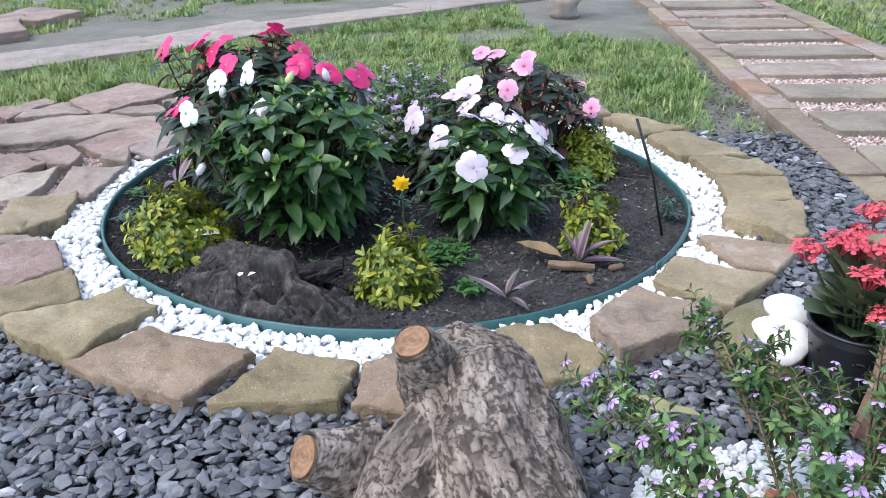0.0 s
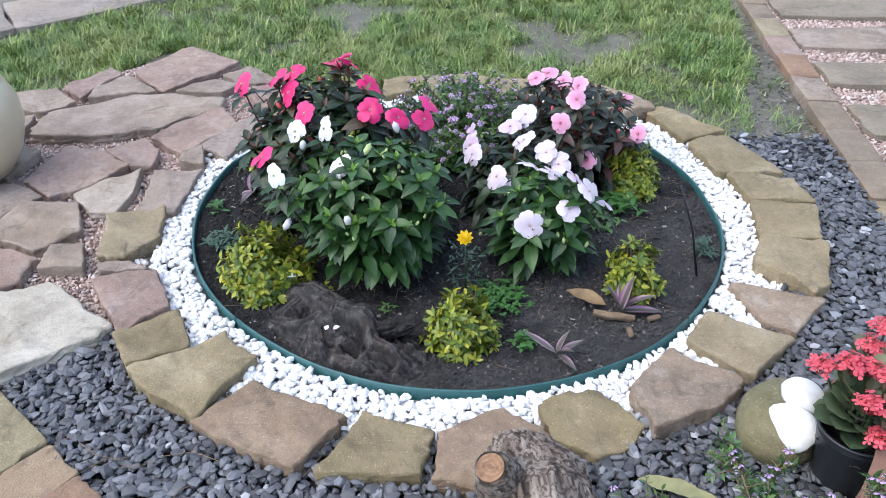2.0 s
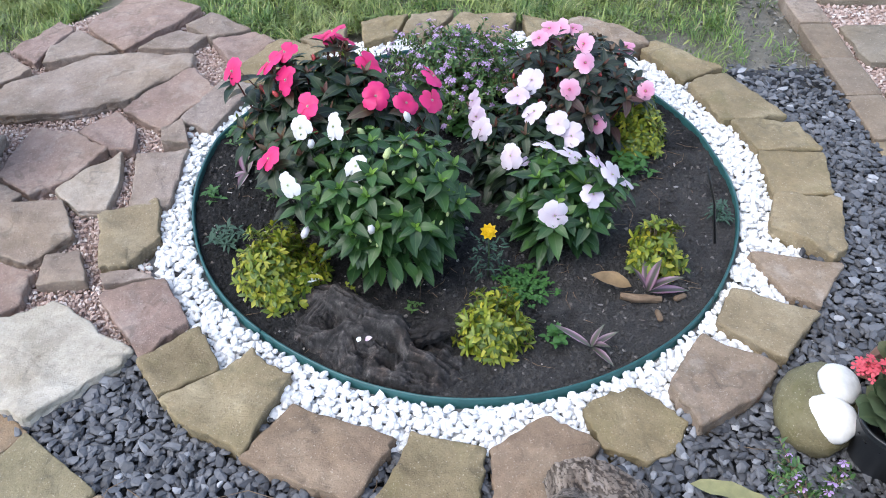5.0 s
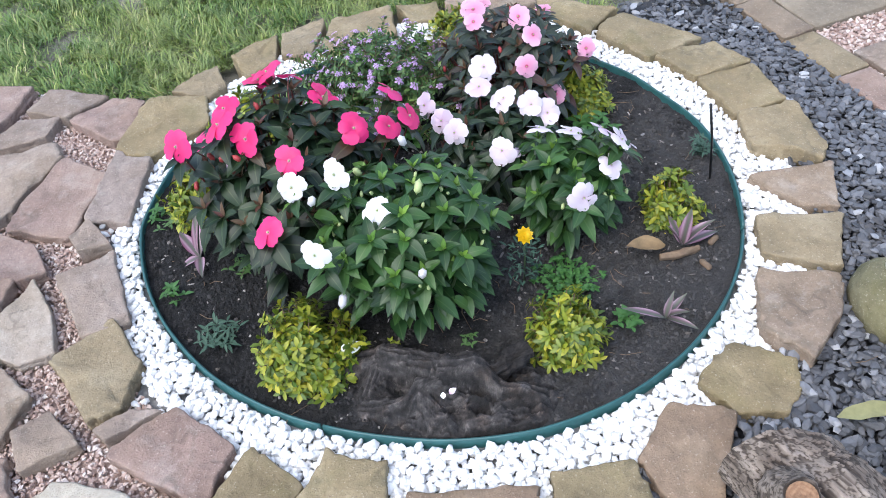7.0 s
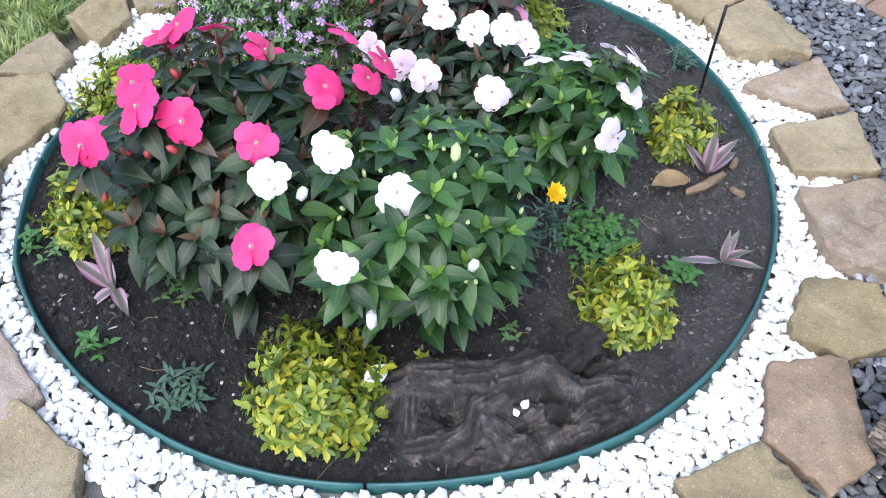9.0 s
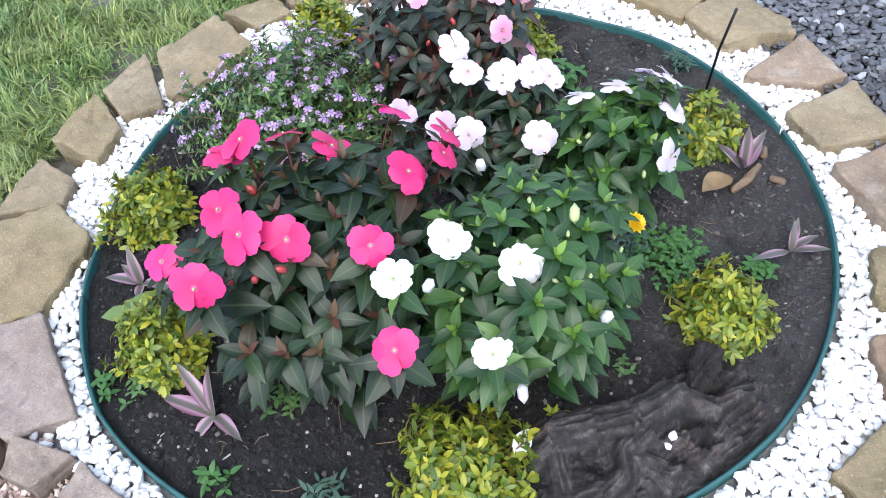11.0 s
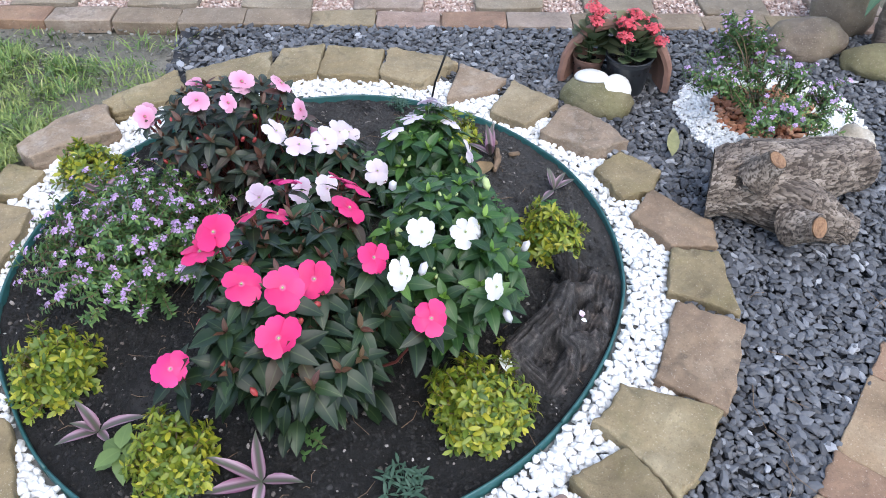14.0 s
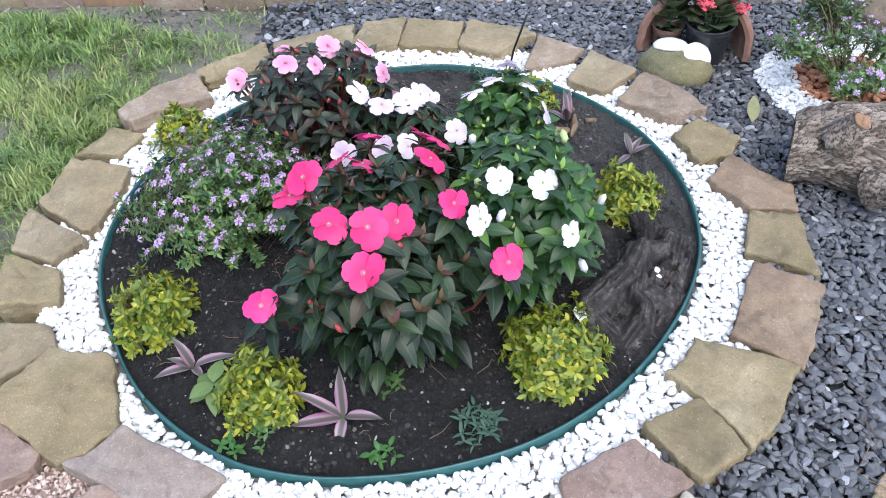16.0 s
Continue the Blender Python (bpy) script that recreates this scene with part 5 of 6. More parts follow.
gold_shrub((-0.465, -0.37, 0.02), 0.105, 0.145, 950, "dense golden-green shrub beside the driftwood")
gold_shrub((0.05, -0.57, 0.02), 0.078, 0.135, 700, "small upright golden-green shrub near the edging")
gold_shrub((0.455, -0.335, 0.02), 0.068, 0.13, 560, "small golden-yellow shrub in open soil")
gold_shrub((0.50, 0.16, 0.02), 0.078, 0.125, 620, "olive-gold shrub below the bronze-leaved plant")
gold_shrub((0.52, 0.27, 0.02), 0.06, 0.13, 420, "olive-gold shrub beside the edging")
gold_shrub((-0.575, 0.23, 0.02), 0.085, 0.135, 640, "golden-green shrub beside the magenta plant")
gold_shrub((-0.36, 0.53, 0.02), 0.092, 0.125, 760, "round golden-green shrub in open soil")
gold_shrub((0.33, 0.66, 0.02), 0.08, 0.11, 520, "golden-green shrub behind the mauve flowers")


def boat_lily(at, width, label, ways):
    """A rosette of stiff boat-shaped leaves; ways: where each leaf points, and its length."""
    ob = thing("boat_lily", at, label, "foliage plant", "purple plants in the bed")
    for x, y, z, length in ways:
        me = leaf_set("leaf", length, width * U(0.9, 1.1), 1, RHOEO, 0.5, U(0.05, 0.35), 6, 0)[0][0]
        part("leaf", me, RHOEO, ob, m=frame_of((x, y, z), Vector((-x, -y, 1)), (0, 0, 0.012)))
    return ob


boat_lily((-0.615, 0.055, 0.025), 0.028, "purple-striped rosette plant with long spreading leaves", [(0.2, 0.0, 1.0, 0.13), (0.15, 0.75, 0.6, 0.12), (-0.3, 0.95, 0.2, 0.11), (-0.1, -0.95, 0.35, 0.085), (-0.9, 0.1, 0.05, 0.06)])
boat_lily((-0.50, 0.40, 0.025), 0.024, "purple and white striped rosette plant", [(0.1, 0.15, 1.0, 0.085), (0.0, 0.8, 0.6, 0.06), (-0.35, 0.85, 0.3, 0.085), (0.25, -0.85, 0.5, 0.10), (-0.5, -0.5, 0.3, 0.05)])
boat_lily((0.42, -0.44, 0.025), 0.028, "purple striped rosette plant beside a dry brown leaf", [(0.15, 0.1, 1.0, 0.10), (-0.45, 0.1, 0.9, 0.09), (0.55, -0.05, 0.75, 0.095), (0.95, 0.0, 0.15, 0.10), (0.0, 0.6, 0.6, 0.08)])
boat_lily((0.265, -0.605, 0.025), 0.019, "pale purple rosette plant with narrow leaves", [(-0.8, 0.45, 0.35, 0.10), (0.15, 0.1, 0.95, 0.065), (0.45, -0.7, 0.15, 0.075), (0.75, 0.2, 0.45, 0.07), (0.3, -0.3, 0.6, 0.06)])
boat_lily((0.06, 0.64, 0.025), 0.026, "purple rosette plant beside the edging", [(0.1, 0.1, 1.0, 0.09), (0.6, 0.3, 0.7, 0.08), (-0.6, 0.2, 0.8, 0.085), (-0.1, -0.7, 0.6, 0.075)])
boat_lily((0.24, 0.60, 0.025), 0.026, "purple rosette plant among mauve flowers", [(0.0, 0.1, 1.0, 0.085), (-0.6, 0.1, 0.8, 0.08), (0.5, -0.4, 0.7, 0.08), (0.2, 0.7, 0.5, 0.07)])


def tuft(name, at, n, reach, height, size, mat, label, category="seedling", ratio=0.45):
    """A low plant: short stems with a few leaves each; the leaves of a small one are parts, those of a mat stay joined."""
    heap, stems, single = Heap(), Heap(), n <= 30
    ob = thing(name, at, label, category) if single else None
    lf = leaf_arrays(size, size * ratio, 0.2, 0.3, 4)
    for i in range(n):
        ph, r = i * GOLD + U(-0.7, 0.7), reach * math.sqrt((i + 0.3) / n) * U(0.6, 1.25)
        p = Vector((r * math.cos(ph), r * math.sin(ph), height * U(0.4, 1.0) * (1 - 0.5 * r / (reach + 1e-6))))
        tube(stems if single else heap, [(p.x * 0.3, p.y * 0.3, 0), tuple(p)], [0.0012, 0.0008], 4, False)
        for k in range(3):
            b = ph + k * 2.1 + U(-0.6, 0.6)
            d = Vector((math.cos(b), math.sin(b), U(-0.1, 0.7)))
            m, size_k = frame_of(d, Vector((0, 0, 1)), p), U(0.7, 1.2)
            if not single:
                put_leaf(heap, (None, *lf), m, size_k)
                continue
            if i == k == 0:
                one = Heap()
                put_leaf(one, (None, *lf), Matrix.Identity(4), 1.0)
                leaf = one.mesh("leaf", True)
            part("leaf", leaf, mat, ob, m=m @ Matrix.Scale(size_k, 4))
    if single:
        tagged(part("stem_work", stems.mesh("stem_work", True), mat, ob), kind="stuff")
        return ob
    return solid(name, heap.mesh(name, True), mat, label, category, at=at)


tuft("ground_cover", (0.125, -0.425, 0.035), 120, 0.08, 0.035, 0.0115, CLOVER_LEAF, "low mat of fresh green small-leaved ground cover", "ground cover", 0.75)
tuft("ground_cover", (0.19, -0.575, 0.028), 10, 0.03, 0.03, 0.02, CLOVER_LEAF, "small green seedlings beside the golden shrub", "ground cover", 0.6)
tuft("fern_weed", (-0.625, -0.22, 0.025), 26, 0.05, 0.05, 0.024, BLUE_LEAF, "blue-green ferny seedling in the soil", "seedling", 0.28)
tuft("fern_weed", (0.655, -0.175, 0.025), 20, 0.03, 0.07, 0.022, BLUE_LEAF, "blue-green ferny seedling against the edging", "seedling", 0.25)
tuft("seedling", (-0.70, -0.03, 0.025), 8, 0.03, 0.03, 0.022, CLOVER_LEAF, "bright green seedling near the edging")
tuft("seedling", (-0.665, 0.21, 0.025), 7, 0.03, 0.03, 0.017, FINE_LEAF, "green seedling under the golden shrub")
tuft("seedling", (-0.53, -0.03, 0.025), 9, 0.04, 0.04, 0.02, FINE_LEAF, "sparse seedling in open soil")
tuft("seedling", (-0.285, -0.43, 0.03), 7, 0.014, 0.055, 0.016, GOLD_LEAF, "thin yellow-green sprig behind the driftwood")
tuft("seedling", (-0.135, -0.475, 0.03), 5, 0.018, 0.03, 0.016, FINE_LEAF, "small sprig in the soil")
tuft("seedling", (0.47, 0.03, 0.03), 16, 0.055, 0.06, 0.03, CLOVER_LEAF, "young green weed in open soil", "seedling", 0.5)
tuft("seedling", (0.40, -0.06, 0.03), 10, 0.05, 0.05, 0.026, FINE_LEAF, "sprawling pale weed behind the lilac flowers", "seedling", 0.5)
tuft("seedling", (-0.01, 0.24, 0.03), 10, 0.05, 0.05, 0.03, CLOVER_LEAF, "clover-like weed between the plants", "seedling", 0.8)
tuft("seedling", (-0.69, 0.27, 0.025), 8, 0.03, 0.025, 0.02, CLOVER_LEAF, "small green seedling at the edging")
tuft("seedling", (-0.43, 0.0, 0.03), 10, 0.06, 0.06, 0.04, DEEP_FILL, "dark seedling under the magenta plant")

broad = thing("broad_leaf_weed", (-0.565, 0.33, 0.025), "pale green weed with broad spotted leaves", "weed")
for k in range(7):
    a = k * GOLD
    me = leaf_set("leaf", U(0.05, 0.065), 0.036, 1, PALE_LEAF, 0.15, 0.45, 5, 0.02)[0][0]
    part("leaf", me, PALE_LEAF, broad, m=frame_of((math.cos(a), math.sin(a), 0.35 - 0.05 * k), (0, 0, 1), (0, 0, 0.05 - 0.004 * k)))

# marigold
mari = thing("marigold", (0.045, -0.385, 0.03), "small marigold with one golden yellow flower and ferny leaves", "flower")
_h = Heap()
for k in range(5):
    a0 = k * 0.5
    for j in range(9 - k):
        a = a0 + j * 6.283 / (9 - k)
        v, f = leaf_arrays(0.021 - 0.003 * k, 0.013, 0.1, -0.15 + 0.1 * k, 3)
        _h.add((v @ np.array(frame_of((math.cos(a), math.sin(a), 0.1 + 0.3 * k), (0, 0, 1), (0, 0, 0)))[:3, :3].T) + (0, 0, 0.003 * k), f)
part("flower", _h.mesh("flower", True), YELLOW_PETAL, mari, m=pose(0, 0.004, 0.158, 38, 0, 0))
_h = Heap()
tube(_h, [(0, 0.01, 0), (0.002, 0.006, 0.08), (0, 0.004, 0.155)], [0.002, 0.002, 0.0018], 5)
part("stem", _h.mesh("stem", True), STEM_GREEN, mari)
_h = Heap()
for i in range(90):
    p = Vector((U(-0.035, 0.035), U(-0.03, 0.035), U(0.02, 0.13)))
    put_leaf(_h, (None, *leaf_arrays(0.02, 0.005, 0.1, 0.2, 3)), frame_of((U(-1, 1), U(-1, 1), U(-0.2, 0.6)), (0, 0, 1), p), U(0.7, 1.3))
tagged(part("foliage", _h.mesh("foliage", True), BLUE_LEAF, mari), kind="stuff")

# ---- things in the bed ----
def gnarl(name, spine, widths, heights, nu=120, nv=72, ridges=9, rough=0.35, seed=0):
    """A weathered length of wood lying on the ground: a flattened ridged body along a bent spine."""
    v, f = [], []
    sp = [Vector(p) for p in spine]
    for i in range(nu + 1):
        t = i / nu * (len(sp) - 1)
        j = min(int(t), len(sp) - 2)
        c = sp[j].lerp(sp[j + 1], t - j)
        d = (sp[min(j + 1, len(sp) - 1)] - sp[max(j, 0)]).normalized()
        side = Vector((-d.y, d.x, 0))
        w = float(np.interp(i / nu, np.linspace(0, 1, len(widths)), widths)) * (1 + 0.18 * n3(i * 0.11, seed, 0, 1))
        h = float(np.interp(i / nu, np.linspace(0, 1, len(heights)), heights))
        for k in range(nv):
            a = 2 * math.pi * k / nv
            s, z = math.cos(a), math.sin(a)
            b = a + 0.45 * n3(0.3 * s, 0.3 * z, i * 0.02 + seed) + 0.1 * n3(s * 2, z * 2, i * 0.03 + seed)
            g = 1.1 - rough * 1.3 * abs(n3(math.cos(b) * ridges * 0.6, math.sin(b) * ridges * 0.6, i * 0.011 + seed)) + 0.4 * n3(math.cos(a) * 1.5, math.sin(a) * 1.5, i * 0.05 + seed, 1) + 0.1 * n3(math.cos(b) * 7, math.sin(b) * 7, i * 0.05, 1)
            q = c + side * (s * w * g)
            v.append((q.x, q.y, q.z + max(z * h * g, -0.02)))
    for i in range(nu):
        for k in range(nv):
            a, b = i * nv + k, i * nv + (k + 1) % nv
            f.append((a, a + nv, b + nv, b))
    f.append(tuple(range(nv)))
    f.append(tuple(range(nu * nv + nv - 1, nu * nv - 1, -1)))
    return mesh_of(name, v, f, True)


drift = thing("driftwood", (0, 0, 0), "dark weathered driftwood half sunk in the soil", "driftwood")
# ridges of the wood: way in plan with the crest's height, and half width
RIDGES = [
    ([(-0.40, -0.42, 0.055), (-0.318, -0.449, 0.085), (-0.268, -0.498, 0.098), (-0.228, -0.545, 0.112), (-0.168, -0.573, 0.125)], 0.042),
    ([(-0.168, -0.573, 0.120), (-0.233, -0.567, 0.10), (-0.281, -0.558, 0.09), (-0.307, -0.577, 0.08), (-0.348, -0.564, 0.066), (-0.388, -0.53, 0.045)], 0.030),
    ([(-0.165, -0.575, 0.118), (-0.14, -0.632, 0.10), (-0.098, -0.652, 0.086), (-0.068, -0.668, 0.06)], 0.027),
    ([(-0.284, -0.577, 0.078), (-0.272, -0.62, 0.064), (-0.225, -0.652, 0.058), (-0.15, -0.668, 0.056), (-0.085, -0.662, 0.05)], 0.034),
    ([(-0.33, -0.455, 0.072), (-0.375, -0.50, 0.052), (-0.385, -0.535, 0.04)], 0.038),
    ([(-0.34, -0.50, 0.05), (-0.22, -0.605, 0.072), (-0.10, -0.635, 0.06)], 0.085),
]
HOLES = [(-0.108, -0.622, 0.017), (-0.172, -0.614, 0.018), (-0.24, -0.618, 0.021), (-0.315, -0.528, 0.028), (-0.19, -0.65, 0.012)]


def wood_height(x, y):
    """The old stump's upper face: smooth flowing ridges between rotted hollows."""
    wx, wy = x + 0.010 * n3(x, y, 3, 22) + 0.004 * n3(x, y, 5, 60), y + 0.010 * n3(x, y, 9, 22) + 0.004 * n3(x, y, 7, 60)
    top, grain, rough = -0.03, 0.0, 1.0
    for way, w in RIDGES:
        for (ax, ay, ah), (bx, by, bh) in zip(way, way[1:]):
            lx, ly = bx - ax, by - ay
            t = max(0.0, min(1.0, ((wx - ax) * lx + (wy - ay) * ly) / (lx * lx + ly * ly)))
            d = math.hypot(wx - ax - lx * t, wy - ay - ly * t) / w
            z = (ah + (bh - ah) * t) * (1 - d * d) ** 0.4 if d < 1 else -0.03
            if z > top:
                top, rough = z, 0.3 if w < 0.06 and d < 0.75 else 1.0
                n = math.hypot(lx, ly)
                across, along = ((x - ax) * -ly + (y - ay) * lx) / n, ((x - ax) * lx + (y - ay) * ly) / n
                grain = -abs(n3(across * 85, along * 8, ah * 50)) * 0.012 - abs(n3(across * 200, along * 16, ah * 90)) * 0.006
    for hx, hy, r in HOLES:
        top -= 0.03 * max(0.0, 1 - (math.hypot(wx - hx, wy - hy) / (r * 1.25)) ** 2)
    crumbly = 0.022 * n3(x, y, 2, 40) + 0.012 * abs(n3(x, y, 4, 100)) + 0.003 * n3(x, y, 6, 240)
    return top + grain + crumbly * rough, grain


_nx, _ny = 200, 170
_v = [(-0.47 + 0.5 * i / _nx, -0.75 + 0.40 * j / _ny) for j in range(_ny + 1) for i in range(_nx + 1)]
_z, _g = zip(*[wood_height(x, y) for x, y in _v])
_lift = [z > soil_height(x, y) - 0.012 for (x, y), z in zip(_v, _z)]
_f = []
for j in range(_ny):
    for i in range(_nx):
        q = (j * (_nx + 1) + i, j * (_nx + 1) + i + 1, (j + 1) * (_nx + 1) + i + 1, (j + 1) * (_nx + 1) + i)
        if any(_lift[k] for k in q):
            _f.append(q)
_used = sorted({k for q in _f for k in q})
_at = {k: n for n, k in enumerate(_used)}
_me = mesh_of("stump", [(*_v[k], max(_z[k], 0.004)) for k in _used], [tuple(_at[k] for k in q) for q in _f], True)
# groove depth, which the colour turns into painted shade
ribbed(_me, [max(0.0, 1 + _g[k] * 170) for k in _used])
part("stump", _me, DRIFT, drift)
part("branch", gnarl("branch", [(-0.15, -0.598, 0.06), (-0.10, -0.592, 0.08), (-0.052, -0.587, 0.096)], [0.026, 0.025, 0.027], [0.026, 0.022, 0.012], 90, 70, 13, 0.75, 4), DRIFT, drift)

for p, m, d, mt in (((-0.25, -0.616, 0.084), 0.014, (0.3, 0.9, 0.3), "white"), ((-0.235, -0.61, 0.082), 0.018, (0.9, 0.2, 0.4), "pink")):
    _v, _f = leaf_arrays(m, m * 0.8, 0.3, 0.1, 4)
    solid("fallen_petal", mesh_of("fallen_petal", _v.tolist(), _f, True), PALEPETAL if mt == "white" else BLUSH_PETAL, "small dry " + mt + " petal caught in the driftwood", "petal").matrix_world = frame_of(d, (0, 0, 1), p)

_v, _f = leaf_arrays(0.055, 0.03, 0.35, 0.15, 6)
solid("fallen_petal", mesh_of("fallen_petal", _v.tolist(), _f, True), PALEPETAL, "fallen white petal at the end of the driftwood", "petal").matrix_world = frame_of((0.9, 0.1, 0.02), (0.2, -0.3, 1), (-0.40, -0.428, 0.096))
_v, _f = leaf_arrays(0.10, 0.05, 0.5, -0.15, 8, wave=0.012)
solid("dry_leaf", mesh_of("dry_leaf", _v.tolist(), _f, True), DRYLEAF, "curled dry brown leaf on the soil", "dry leaf").matrix_world = frame_of((-0.95, 0.15, 0.12), (0, 0, 1), (0.385, -0.425, 0.042))
_me = gnarl("bark_piece", [(0.355, -0.448, 0.035), (0.40, -0.462, 0.037), (0.45, -0.462, 0.035)], [0.007, 0.010, 0.008], [0.009, 0.011, 0.008], 50, 24, 9, 0.8, 3)
solid("bark_piece", _me, TWIG, "short piece of tan bark on the soil", "bark piece")
for p, r in (((0.495, -0.455, 0.032), 0.4), ((0.435, -0.51, 0.03), 1.7)):
    _h = Heap()
    tube(_h, [(-0.016, 0, 0), (-0.012, 0, 0.001), (0.012, 0, 0.001), (0.016, 0, 0)], [0.0045, 0.0075, 0.007, 0.0045], 10)
    solid("wood_piece", _h.mesh("wood_piece", True), TWIG, "small rounded piece of tan wood on the soil", "wood piece").matrix_world = pose(*p, 0, 0, math.degrees(r))

_h = Heap()
tube(_h, [(0.645, -0.25, -0.05), (0.592, -0.283, 0.17), (0.538, -0.317, 0.312)], [0.0032, 0.0032, 0.0032], 8)
solid("metal_stake", _h.mesh("metal_stake", True), METALROD, "thin black rod stuck slanting into the soil", "stake")

heap = Heap()
for i in range(30000):
    a, r = U(-180, 180), math.sqrt(U(0, 1))
    r *= edge_radius(a) - 0.012
    x, y = r * math.cos(radians(a)), r * math.sin(radians(a))
    z = soil_height(x, y)
    if U(0, 1) < 0.94:
        size = U(0.0012, 0.0065) * U(0.4, 1.15)
        pebble(heap, x, y, z, size, ICO0 if size > 0.004 else OCT, 0.7)
    else:
        n = U(0.004, 0.011)
        heap.add(ICO0[0] * np.random.uniform(0.7, 1.1, (12, 1)) * np.array([n, n * U(0.15, 0.4), n * 0.12]) @ turn(U(-0.3, 0.3), U(-0.4, 0.4), U(0, 6.3)).T + (x, y, z + 0.003), ICO0[1])
solid("soil_crumbs", heap.mesh("soil_crumbs"), CLOD, "crumbs of soil, bark and grit over the bed", "soil crumbs", kind="stuff")

heap = Heap()
for i in range(260):
    a, r = U(-180, 180), U(0.3, 0.70)
    x, y, b, n = r * math.cos(radians(a)), r * math.sin(radians(a)), U(0, 6.3), U(0.006, 0.04) if i > 45 else U(0.05, 0.10)
    z = soil_height(x, y) + 0.003
    tube(heap, [(x, y, z), (x + math.cos(b) * n * 0.5, y + math.sin(b) * n * 0.5, z + U(0.001, 0.006)), (x + math.cos(b + 0.3) * n, y + math.sin(b + 0.3) * n, z)], [0.0008, 0.0009, 0.0005], 4, False)
solid("twig_litter", heap.mesh("twig_litter"), TWIG, "fine dry twigs and straws scattered on the soil", "litter", kind="stuff")


heap = Heap()
for i in range(26):
    x, y, b, n = U(-0.8, 0.9), U(-1.35, -0.75), U(0, 6.3), U(0.04, 0.13)
    if slate_here(x, y):
        tube(heap, [(x, y, 0.034), (x + math.cos(b) * n * 0.5, y + math.sin(b) * n * 0.5, 0.039), (x + math.cos(b + 0.25) * n, y + math.sin(b + 0.25) * n, 0.034)], [0.0009, 0.001, 0.0006], 4, False)
solid("straw_litter", heap.mesh("straw_litter"), TWIG, "a few dry straws lying on the slate chips", "litter", kind="stuff")


# ---- log and the small planting beside it ----
def log_body(name, spine, radii, sides=260, rings=360, depth=0.0065, seed=0.0, cell=0.0105, slant=0.0):
    """Round wood with a scaly bark: long plates with sunk joints, each tilted a little."""
    v, f, rib = [], [], []
    sp = [Vector(p) for p in spine]
    far = 0.0
    long = sum((sp[i + 1] - sp[i]).length for i in range(len(sp) - 1))
    for i in range(rings + 1):
        t = i / rings * (len(sp) - 1)
        j = min(int(t), len(sp) - 2)
        c = sp[j].lerp(sp[j + 1], t - j)
        d = (sp[j + 1] - sp[j]).normalized()
        q = d.to_track_quat("Y", "Z")
        r = float(np.interp(i / rings, np.linspace(0, 1, len(radii)), radii))
        far = long * i / rings
        for k in range(sides):
            a = 2 * math.pi * k / sides
            x, y = math.cos(a), math.sin(a)
            n = n3(x * 1.3, y * 1.3, i * 0.018 + seed, 1) * 0.12 * r + n3(x * 4 + seed, y * 4, far * 9, 1) * 0.05 * r
            p = Vector((x * r / cell + seed, y * r / cell, far / cell * 0.48))
            p += noise.noise_vector(p * 0.4) * 0.9 + noise.noise_vector(p * 1.8) * 0.5
            dist, near = noise.voronoi(p)
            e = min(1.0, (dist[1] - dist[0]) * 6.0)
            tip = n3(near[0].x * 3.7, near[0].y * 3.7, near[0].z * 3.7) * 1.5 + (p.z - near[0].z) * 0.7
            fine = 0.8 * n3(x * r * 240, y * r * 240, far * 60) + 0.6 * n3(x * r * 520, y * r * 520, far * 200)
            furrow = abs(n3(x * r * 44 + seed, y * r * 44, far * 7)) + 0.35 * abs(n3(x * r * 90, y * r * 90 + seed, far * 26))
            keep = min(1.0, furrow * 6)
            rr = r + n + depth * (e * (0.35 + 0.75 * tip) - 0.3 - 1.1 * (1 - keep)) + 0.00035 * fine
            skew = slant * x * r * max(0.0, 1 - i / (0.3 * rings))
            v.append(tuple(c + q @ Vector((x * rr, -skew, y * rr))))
            # low in joints and furrows, where BARK paints the crevice shade
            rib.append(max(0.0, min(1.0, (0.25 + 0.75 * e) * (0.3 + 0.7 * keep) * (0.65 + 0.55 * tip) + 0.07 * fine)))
    for i in range(rings):
        for k in range(sides):
            a, b = i * sides + k, i * sides + (k + 1) % sides
            f.append((a, b, b + sides, a + sides))
    f.append(tuple(range(sides)))
    f.append(tuple(range(rings * sides + sides - 1, rings * sides - 1, -1)))
    me = mesh_of(name, v, f, True)
    ribbed(me, rib)
    return me


log = thing("log", (0, 0, 0), "rough-barked grey-brown log with sawn branch stubs lying on slate", "log")
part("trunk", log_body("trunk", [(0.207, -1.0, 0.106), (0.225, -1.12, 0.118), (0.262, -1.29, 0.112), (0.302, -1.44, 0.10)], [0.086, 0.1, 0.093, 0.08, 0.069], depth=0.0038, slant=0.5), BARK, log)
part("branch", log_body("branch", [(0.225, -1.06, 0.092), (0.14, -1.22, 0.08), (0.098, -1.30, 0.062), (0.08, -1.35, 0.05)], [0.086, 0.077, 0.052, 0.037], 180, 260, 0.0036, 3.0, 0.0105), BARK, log)


